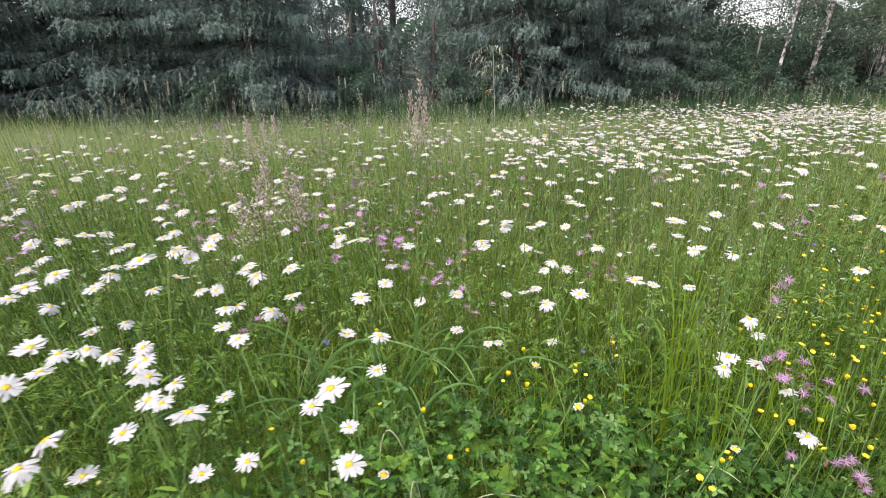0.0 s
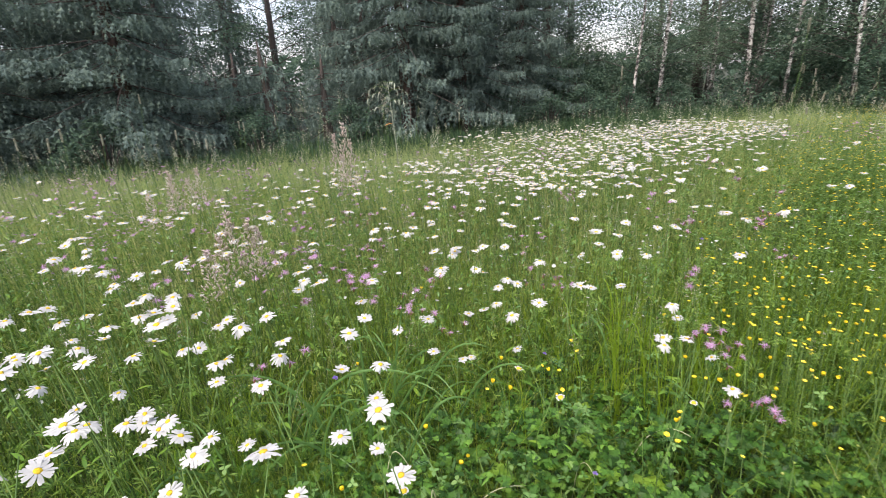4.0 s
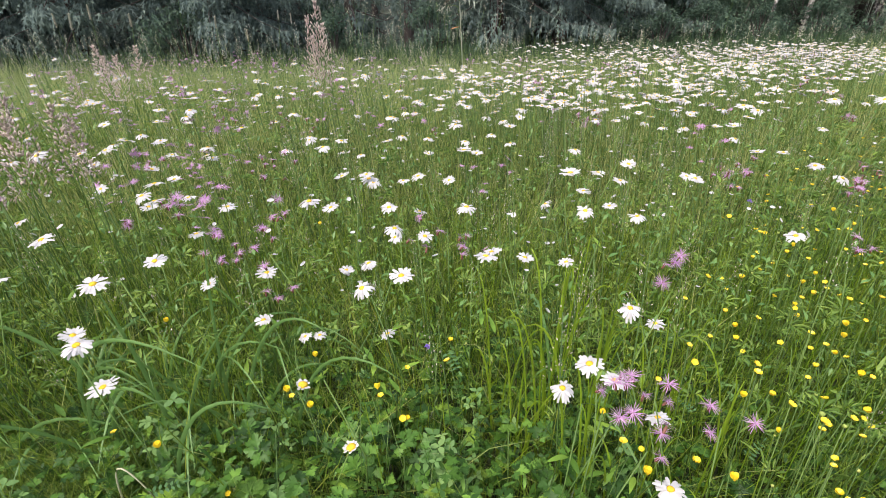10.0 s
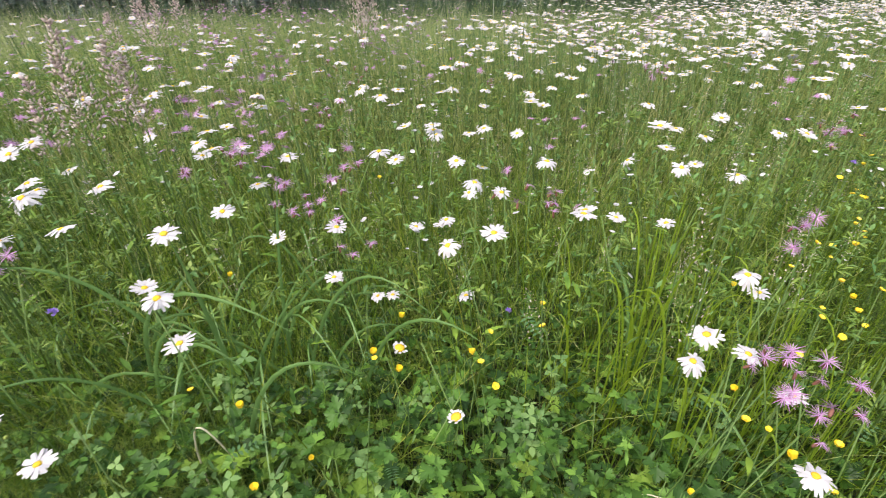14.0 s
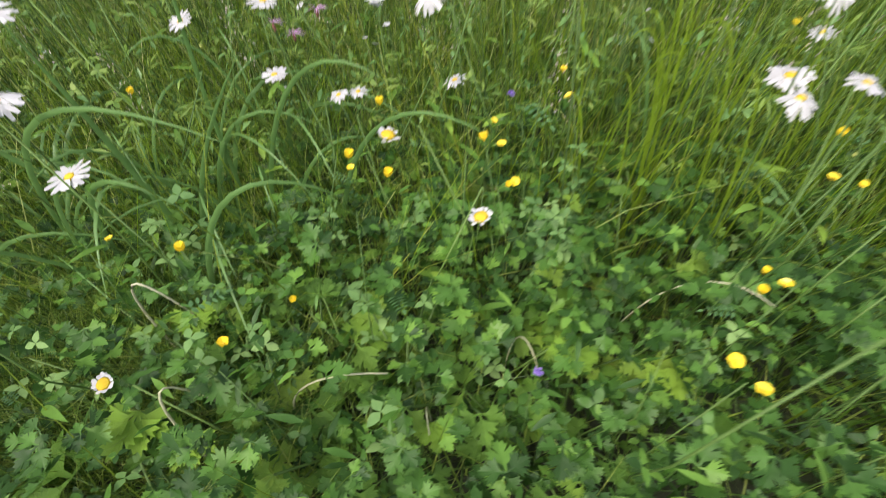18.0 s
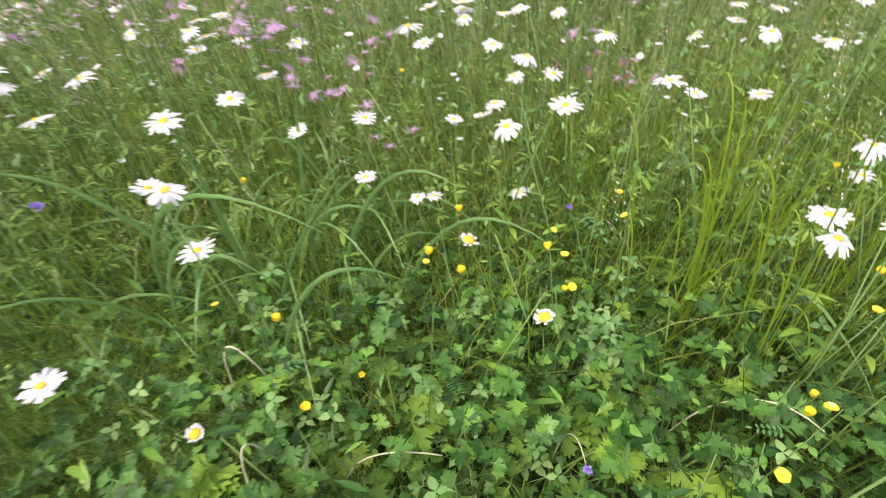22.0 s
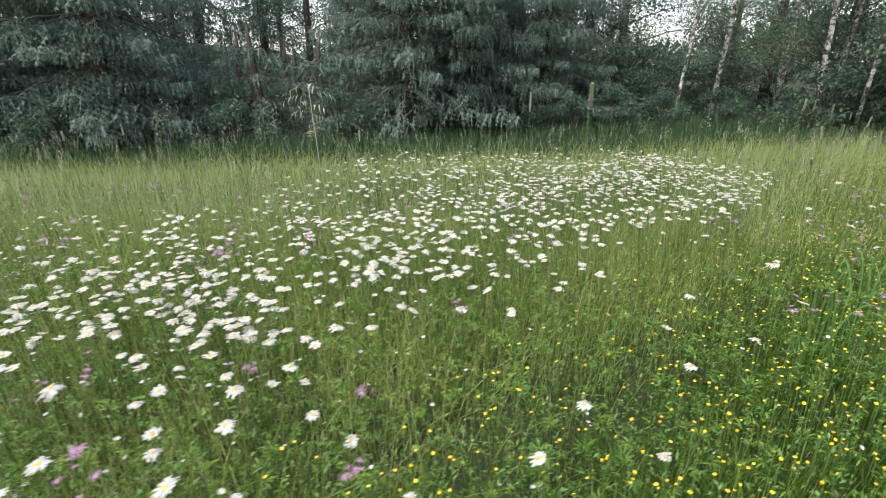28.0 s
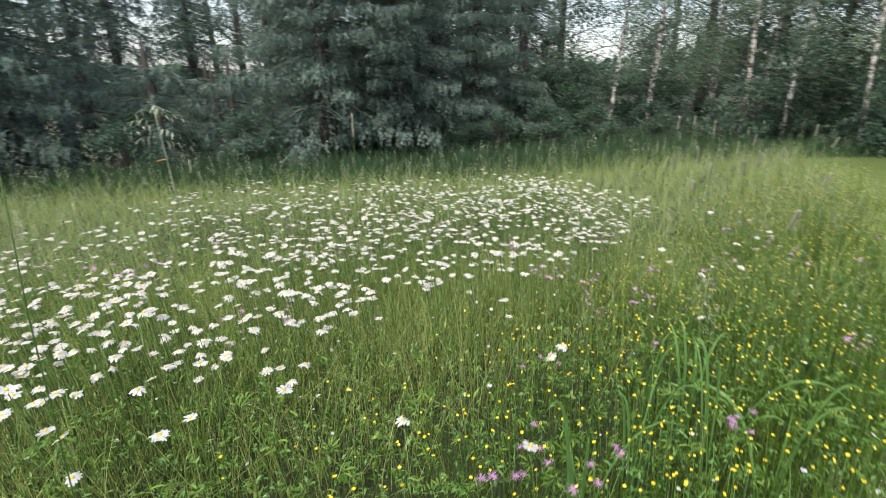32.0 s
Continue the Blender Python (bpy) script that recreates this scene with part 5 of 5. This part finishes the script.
def straws():
    """Dry pale stalks that lie bent across the herbs."""
    for root, over, tip, thick in (((0.03, 0.62, 0.0), (0.03, 0.585, 0.27), (0.15, 0.596, 0.22), 0.0014), ((-0.11, 0.69, 0.0), (-0.105, 0.675, 0.40), (-0.05, 0.679, 0.21), 0.0015),
                                   ((-0.03, 0.55, 0.0), (-0.03, 0.555, 0.42), (-0.012, 0.592, 0.19), 0.0014), ((0.27, 0.65, 0.0), (0.265, 0.64, 0.30), (0.286, 0.587, 0.22), 0.0010),
                                   ((0.185, 0.60, 0.0), (0.18, 0.59, 0.24), (0.185, 0.545, 0.20), 0.0010), ((0.40, 0.70, 0.0), (0.42, 0.68, 0.30), (0.50, 0.62, 0.25), 0.0012)):
        g = float(height(root[0], root[1]))
        ob = thing("dry_straw", "bent pale dry stalk lying over the herbs", "straw", "dry straws", (root[0], root[1], g))
        path = arc(root, over, tip, 14) - np.array(root)
        part("stalk", mesh_of("stalk", *tube(path, np.linspace(thick, thick * 0.6, 14), 5), STRAW), ob)


straws()


def violets():
    r = np.random.default_rng(61)
    bloom = mesh_of("flower", *join(*[spread(*cup(3, 0.9), [(0.5 * math.cos(a), 0.5 * math.sin(a), 0.15 * a)], turns([a], [0.8]), 0.6) for a in np.arange(6) * 1.05]), VIOLET)
    for x, y, z in ((0.281, 0.578, 0.239), (-0.17, 0.66, 0.46), (0.95, 1.25, 0.42), (0.3, 0.9, 0.3)):
        ob = thing("vetch_flower", "small violet vetch flower head on a thin stem", "wildflower", "vetch flowers")
        tip, m = flower_base(ob, x, y, z, r, 0.03)
        part("stem", STEM_MESHES[0], ob, m=m @ Matrix.Diagonal((0.5, 0.5, 1, 1)))
        part("flower", bloom, ob, m=Matrix.Translation(tip) @ Matrix.Diagonal((0.0046, 0.0046, 0.0046, 1)))


violets()


def tall_weed():
    """The single tall weed with drooping compound leaves before the wood."""
    r = np.random.default_rng(67)
    ob = thing("tall_weed", "tall single-stemmed weed with drooping leaves before the wood", "plant", at=(0.30, 6.38, float(height(0.30, 6.38))))
    ob.matrix_basis = ob.matrix_basis @ Matrix.Diagonal((1.1, 1.1, 1.12, 1))
    part("stem", mesh_of("stem", *tube([(0, 0, 0), (-0.02, 0, 0.4), (-0.045, 0, 0.8), (-0.06, 0, 1.05)], [0.006, 0.0055, 0.005, 0.003], 7), WEED_LEAF), ob)
    leaf = mesh_of("leaf", *oval_leaf(1.0, 0.17, 0.25, 0.5), WEED_LEAF)
    for a, h, L in ((3.3, 0.92, 0.24), (2.7, 0.98, 0.28), (0.3, 0.95, 0.22), (-0.5, 0.84, 0.20), (4.4, 0.88, 0.22), (1.5, 1.0, 0.17), (3.0, 0.78, 0.18), (5.4, 1.04, 0.13), (2.2, 1.04, 0.14), (0.9, 0.74, 0.14)):
        u = np.linspace(0, 1, 6)
        arc = np.stack([L * u, 0 * u, 0.45 * L * u - 0.55 * L * u ** 2.4], -1)
        tw = part("twig", mesh_of("twig", *tube(arc, 0.003 * (1.2 - u), 5), STEM), ob, m=Matrix.Translation((-0.055, 0, h)) @ Matrix.Rotation(a, 4, 'Z'))
        for j in range(6):
            q = Vector([float(np.interp(0.3 + 0.14 * j, u, arc[:, i])) for i in range(3)])
            k = r.uniform(0.06, 0.10)
            part("leaf", leaf, tw, m=Matrix.Translation(q) @ Matrix.Rotation(-1.57 + (0.9 if j % 2 else -0.9), 4, 'Z') @ Matrix.Rotation(r.uniform(-0.8, 0.3), 4, 'X') @ Matrix.Diagonal((k, k, k, 1)))
    part("withered_leaf", mesh_of("withered_leaf", *oval_leaf(0.12, 0.05), DRY), ob, "withered orange leaf", m=Matrix.Translation((-0.03, 0, 0.60)) @ Matrix.Rotation(1.9, 4, 'Z'))


tall_weed()


# ---- the wood ----
def spruce_branch(long, seed, full=True):
    """One bough along +y: a drooping axis hung with ragged needle sprays. Wood and needles apart."""
    r = np.random.default_rng(seed)
    s = np.linspace(0, 1, 6)
    axis = np.stack([0.04 * np.sin(s * 5 + seed), long * s, -0.42 * long * s ** 1.4 + 0.20 * long * s ** 4], -1)
    wood = tube(axis, 0.02 * (1.05 - s), 3)
    # a spray: narrow hanging ribbon with needle teeth at both sides
    k = 4 if full else 3
    u = np.linspace(0, 1, k)
    mid = np.stack([0 * u, 0.12 * u ** 2, -u], -1)
    teeth = [strip(mid, 0.10 * (1 - 0.75 * u), (1, 0, 0))]
    for i in range(k - 1):
        for side in (-1, 1):
            p = mid[i]
            teeth.append((np.array([p + [0, 0.0, 0.03], p + [side * (0.27 - 0.16 * u[i]), 0.08 * side, -0.24], p + [0, 0, -0.16]]), np.array([(0, 1, 2)])))
    spray = join(*teeth)
    n = int(50 + 62 * long) if full else int(18 + 22 * long)
    at = r.uniform(0.03, 1, n) ** 0.85
    p = np.stack([np.interp(at, s, axis[:, i]) for i in range(3)], -1)
    side = r.choice([-1, 1], n) * r.uniform(0, 0.34, n) * (1.2 - at) * long
    p[:, 0] += side
    p[:, 2] -= np.abs(side) * 0.3 - 0.02
    size = r.uniform(0.08, 0.27, n) * (0.7 + 0.25 * long) * (1.0 if full else 1.7)
    needles = spread(*spray, p, turns(r.uniform(0, 6.28, n), r.normal(0.35, 0.5, n)), np.stack([np.full(n, 0.6), np.full(n, 0.6), np.ones(n)], -1) * size[:, None])
    # level twigs that carry the sprays
    m = 16 if full else 6
    tw = r.uniform(0.12, 0.95, m)
    q = np.stack([np.interp(tw, s, axis[:, i]) for i in range(3)], -1)
    twig = strip([(0, 0, 0), (0, 0.5, -0.06), (0, 1.0, -0.2)], [0.03, 0.025, 0.01], (1, 0, 0))
    twigs = spread(*twig, q, turns(r.choice([-1, 1], m) * r.uniform(0.6, 1.2, m), r.normal(0, 0.15, m)), 0.42 * long * (1.15 - tw))
    return wood, join(needles, twigs)


def spruce_meshes(tall, bare, seed, widest=1.85, detail=True):
    r = np.random.default_rng(seed)
    s = np.linspace(0, 1, 9)
    rad = 0.15 * (1 - s) ** 0.8 + 0.012
    rad[0] *= 1.35
    trunk = tube(np.stack([0.03 * np.sin(s * 4), 0.03 * np.cos(s * 3), tall * s - 0.1], -1), rad, 12)
    lengths = (2.1, 1.7, 1.3, 0.9, 0.5)
    kinds = [(L, spruce_branch(L, seed * 10 + i, detail), spruce_branch(L, seed * 10 + i, False)) for i, L in enumerate(lengths)]
    wood, green = [], []
    z = bare
    while z < tall - 0.3:
        f = (z - bare) / (tall - bare)
        reach = widest * (1 - f) ** 0.8 + 0.2
        low = z < 5.0
        L, near, far = min(kinds, key=lambda k: abs(k[0] - reach))
        w, g = near if low else far
        count = 6 if low else 3
        a0 = r.uniform(0, 6.28)
        for i in range(count):
            a = a0 + i / count * 6.28 + r.uniform(-0.3, 0.3)
            k = reach / L * r.uniform(0.75, 1.1)
            turn = turns([a], [r.uniform(-0.15, 0.12) + 0.25 * f])
            foot = (0, 0, z + r.uniform(-0.12, 0.12))
            wood.append(spread(*w, [foot], turn, k))
            green.append(spread(*g, [foot], turn, k))
        if low and detail:
            L, (w, g), _ = kinds[3]
            for i in range(4):
                turn, foot = turns([r.uniform(0, 6.28)], [r.uniform(-0.3, 0.1)]), (0, 0, z + r.uniform(0.1, 0.35))
                green.append(spread(*g, [foot], turn, r.uniform(0.7, 1.1)))
        z += r.uniform(0.34, 0.50) * (1.0 if low else 2.2)
    return mesh_of("trunk", *trunk, BARK if detail else BARK_DARK), mesh_of("limbwork", *join(*wood), BARK_DARK), mesh_of("crown", *join(*green), NEEDLE_HAZE, smooth=False)


def plant_tree(name, label, meshes, x, y, yaw, size, group, lean=0.0):
    ob = thing(name, label, "tree", group, (x, y, float(height(x, y)) - 0.02), yaw)
    ob.matrix_basis = ob.matrix_basis @ Matrix.Rotation(lean, 4, 'X') @ Matrix.Diagonal((size, size, size, 1))
    for n, me in zip(("trunk", "limbwork", "crown"), meshes):
        tagged(part(n, me, ob), kind="" if n == "trunk" else "stuff")
    return ob


def spruces():
    low = spruce_meshes(9.5, 0.5, 3, 2.15)
    mid = spruce_meshes(11.0, 1.3, 4)
    thin = spruce_meshes(12.0, 1.9, 5, 1.5, False)
    sapling = spruce_meshes(2.5, 0.1, 7, 1.1, False)
    young = spruce_meshes(5.0, 0.25, 6, 1.5, False)
    r = np.random.default_rng(71)
    for kind, spots in ((low, ((-4.5, 10.3), (-7.0, 10.0), (-9.4, 10.9), (-12.0, 11.4), (-5.7, 12.6), (-9.6, 8.7), (-12.6, 8.4), (-15.0, 6.5))),
                        (mid, ((0.97, 12.3), (2.52, 12.9), (4.5, 14.4))),
                        (thin, ((0.2, 15.8), (3.0, 16.7), (6.4, 17.4), (-8.2, 14.2), (-6.3, 18.6), (-0.9, 18.8), (-5.0, 21.0))),
                        (sapling, ((-3.3, 13.8), (-4.2, 15.4), (-2.3, 15.2), (-4.9, 17.0), (-3.0, 16.6), (-1.0, 12.4), (-2.2, 11.6), (2.1, 14.0))),
                        (young, ((-5.2, 14.6), (-0.7, 14.8), (0.1, 14.2), (1.9, 14.8), (-6.6, 12.2), (3.4, 14.6), (-0.4, 17.2), (-8.3, 12.4)))):
        label = {id(low): "spruce with drooping branches down to the grass", id(mid): "spruce with drooping grey-green branches and a bare lower trunk", id(sapling): "low spruce sapling under the taller trees", id(young): "young bushy spruce in the shade of the wood", id(thin): "tall slender spruce with a bare lower trunk"}[id(kind)]
        for x, y in spots:
            plant_tree("spruce", label, kind, x, y, r.uniform(0, 6.28), r.uniform(0.9, 1.1), "spruces at the wood's edge")


spruces()


def leaf_cloud(n, spots, radii, size, seed, hang=0.5):
    """Many small leaves gathered in clumps about the spots, each a creased kite."""
    r = np.random.default_rng(seed)
    spots, radii = np.asarray(spots, float), np.asarray(radii, float)
    i = r.integers(0, len(spots), n)
    d = r.normal(size=(n, 3))
    d /= np.linalg.norm(d, axis=1)[:, None]
    p = spots[i] + d * (radii[i] * r.uniform(0, 1, n) ** 0.45)[:, None] * [1, 1, 0.8]
    kite = np.array([(0, 0, 0), (0.32, 0.45, 0.08), (0, 1.0, -0.1), (-0.32, 0.45, 0.08)]), np.array([(0, 1, 2), (0, 2, 3)])
    return spread(*kite, p, turns(r.uniform(0, 6.28, n), r.normal(-hang, 0.6, n)), r.uniform(0.6, 1.25, n) * size)


def low_crown(ends, low, high, radius, size, seed):
    """A crown that is thick on the lower limbs and loose above them."""
    under = ends[:, 2] < 6.0
    return join(leaf_cloud(low, ends[under], np.full(under.sum(), radius), size, seed), leaf_cloud(high, ends[~under], np.full((~under).sum(), radius), size * 1.6, seed + 300))


def branching(tall, radius, bend, seed, start, count, reach, rise=0.5):
    """A trunk with limbs: wood and the limbs' ends."""
    r = np.random.default_rng(seed)
    s = np.linspace(0, 1, 10)
    path = np.stack([bend * np.sin(s * 2.6), bend * 0.6 * np.sin(s * 3.3 + 1) - bend * 0.5, tall * s - 0.1], -1)
    trunk = tube(path, radius * (1.08 - s) ** 0.8, 9)
    limbs, ends = [], []
    for i in range(count):
        f = start + (0.97 - start) * i / count + r.uniform(0, 0.04)
        a = i * 2.4 + r.uniform(-0.4, 0.4)
        base = np.array([np.interp(f, s, path[:, k]) for k in range(3)])
        L = reach * (1.15 - f) * r.uniform(0.7, 1.2)
        u = np.linspace(0, 1, 5)
        limb = base + np.stack([np.cos(a) * L * u, np.sin(a) * L * u, rise * L * u - 0.35 * L * u ** 2.5], -1)
        limbs.append(tube(limb, radius * 0.15 * (1.1 - f) * (1.08 - u) + 0.003, 5))
        ends += [limb[2], limb[3], limb[4], (limb[3] + limb[4]) / 2 - [0, 0, 0.15]]
    return trunk, join(*limbs), np.array(ends)


def birches():
    r = np.random.default_rng(83)
    kinds = []
    for i, (tall, rad, bend) in enumerate(((9.5, 0.075, 0.14), (10.5, 0.10, 0.10), (8.0, 0.045, 0.25))):
        trunk, limbs, ends = branching(tall, rad, bend, 90 + i, 0.13, 34, 2.3)
        crown = low_crown(ends, 7200, 1200, 0.45, 0.055, 95 + i)
        kinds.append((mesh_of("trunk", *trunk, BIRCH), mesh_of("limbwork", *limbs, BARK_DARK), mesh_of("crown", *crown, BIRCH_LEAF_HAZE, smooth=False)))
    for k, x, y, yaw, lean in ((2, 8.12, 14.6, 0.0, 0.0), (0, 9.89, 16.0, 0.3, 0.02), (2, 12.77, 17.4, 2.0, 0.02), (0, 12.1, 16.4, 4.1, 0.0), (2, 12.0, 14.3, 5.2, -0.04), (0, 11.5, 13.9, 3.1, 0.03),
                               (2, 11.4, 12.4, 0.8, 0.04), (2, 11.7, 10.6, 2.4, -0.06), (1, 14.6, 17.2, 1.0, 0.03), (0, 13.4, 16.0, 0.1, 0.02), (1, 10.9, 6.7, 2.2, 0.0), (2, 11.6, 7.0, 0.4, 0.05), (0, 15.0, 14.0, 5.0, -0.03)):
        plant_tree("birch", "slender birch with white bark and dark marks", kinds[k], x, y, yaw, r.uniform(0.92, 1.08), "birches at the wood's edge", lean)


birches()


def shrub_meshes(seed, wide, tall, leaves, size, mat):
    r = np.random.default_rng(seed)
    n = 26
    a, f = r.uniform(0, 6.28, n), r.uniform(0.1, 1, n)
    rad = wide * r.uniform(0.15, 1, n) ** 0.6 * np.sqrt(np.clip(1.05 - f ** 2, 0.05, 1))
    spots = np.stack([rad * np.cos(a), rad * np.sin(a), tall * f], -1)
    wood = join(*[tube([(0.05 * math.cos(q), 0.05 * math.sin(q), 0), (p[0] * 0.5, p[1] * 0.5, p[2] * 0.6), tuple(p)], [0.018, 0.012, 0.005], 5) for p, q in zip(spots, a)])
    return mesh_of("stemwork", *wood, BARK_DARK), mesh_of("foliage", *leaf_cloud(leaves, spots, np.full(n, 0.30 * wide), size, seed + 1, 0.2), mat, smooth=False)


def shrubs():
    r = np.random.default_rng(101)
    kinds = [shrub_meshes(111, 1.0, 1.3, 3000, 0.085, FOLIAGE_HAZE), shrub_meshes(113, 0.8, 0.9, 2200, 0.07, FOLIAGE_HAZE), shrub_meshes(115, 1.35, 1.9, 4200, 0.095, FOLIAGE_HAZE), shrub_meshes(117, 1.7, 3.4, 4600, 0.10, BIRCH_LEAF_HAZE)]
    for k, x, y in ((2, 12.2, 10.1), (0, 13.2, 11.0), (0, 10.6, 12.6), (1, 8.6, 13.2), (1, 7.3, 13.3), (0, 11.9, 13.0), (2, 13.6, 12.3), (1, 6.0, 13.2), (1, 4.8, 12.8), (0, 15.8, 11.8),
                    (0, 7.9, 15.6), (2, 10.6, 17.2), (0, 6.0, 15.2), (1, 3.7, 12.9), (1, -0.4, 11.3), (1, -2.2, 10.2), (0, -2.7, 12.4), (0, -3.4, 16.4), (1, -4.6, 9.2), (0, -9.0, 9.9), (1, 0.2, 12.8), (2, 17.6, 9.2), (2, 4.6, 16.4), (2, 6.6, 16.2), (0, 3.2, 13.8), (2, -9.8, 12.6), (2, 8.8, 17.6), (2, 14.8, 14.8), (3, 7.5, 17.6), (3, 11.4, 18.8), (3, 13.4, 18.6), (3, 15.2, 16.4), (3, 16.4, 13.6), (3, 16.6, 11.2), (3, 5.6, 18.6)):
        ob = thing("shrub", "dense dark green shrub at the wood's edge", "shrub", "shrubs at the wood's edge", (x, y, float(height(x, y)) - 0.01), r.uniform(0, 6.28))
        s = r.uniform(0.85, 1.15)
        ob.matrix_basis = ob.matrix_basis @ Matrix.Diagonal((s, s, s, 1))
        for n, me in zip(("stemwork", "foliage"), kinds[k]):
            tagged(part(n, me, ob), kind="stuff")


shrubs()


def deep_wood():
    """Broad-leaved trees that stand behind, with gaps to the bright sky."""
    r = np.random.default_rng(131)
    kinds = []
    for i in range(2):
        trunk, limbs, ends = branching(12.0, 0.16, 0.2, 140 + i, 0.07, 44, 3.6)
        crown = low_crown(ends, 8600, 1600, 0.7, 0.10, 150 + i)
        kinds.append((mesh_of("trunk", *trunk, BARK_DARK), mesh_of("limbwork", *limbs, BARK_DARK), mesh_of("crown", *crown, FOLIAGE_HAZE, smooth=False)))
    for x, y in ((-11, 15), (-7.5, 17), (3.5, 20), (6.5, 20.5), (8.5, 20.5), (13, 18.5), (15.5, 16), (17, 12.5), (18, 9), (16.5, 20), (-14, 12), (14.2, 12.6), (20, 5.5), (5.0, 22.5), (18.0, 17.0), (16.0, 26.0), (-3.6, 22.0), (-5.4, 25.0), (-1.6, 24.5)):
        plant_tree("woodland_tree", "leafy dark woodland tree behind the meadow's edge", kinds[r.integers(2)], x, y, r.uniform(0, 6.28), r.uniform(0.85, 1.1), "trees of the deeper wood")
    # a far hedge that closes the horizon all round
    n = 14000
    a = r.uniform(0, 6.28, n)
    d = r.uniform(46, 60, n)
    p = np.stack([d * np.cos(a), d * np.sin(a) + 5, r.uniform(0, 1, n) ** 0.8 * (3.0 + 1.2 * np.sin(a * 9) + 0.8 * np.sin(a * 23))], -1)
    kite = np.array([(0, 0, 0), (0.45, 0.45, 0.08), (0, 1.0, -0.1), (-0.45, 0.45, 0.08)]), np.array([(0, 1, 2), (0, 2, 3)])
    stuff("far_hedge", "dark far hedge round the fields", "hedge", *spread(*kite, p, turns(r.uniform(0, 6.28, n), r.normal(0, 0.9, n)), r.uniform(0.7, 1.3, n)), FOLIAGE_HAZE, smooth=False)


deep_wood()


def fallen():
    ob = thing("fallen_log", "pale weathered log lying at the lawn's end", "log", at=(14.6, 9.9, float(height(14.6, 9.9)) + 0.10), yaw=-0.45)
    s = np.linspace(-1, 1, 9)
    part("bole", mesh_of("bole", *tube(np.stack([2.2 * s, 0.05 * np.sin(s * 3), 0.01 * s], -1), 0.09 + 0.012 * np.sin(s * 6), 10), LOG), ob)
    for x, a in ((-0.6, 0.7), (0.5, -0.5), (1.1, 0.9)):
        part("branch_stub", mesh_of("branch_stub", *tube([(x, 0, 0.08), (x + 0.1, 0.05 * a, 0.18), (x + 0.22, 0.16 * a, 0.26)], [0.03, 0.024, 0.016], 6), LOG), ob)


fallen()
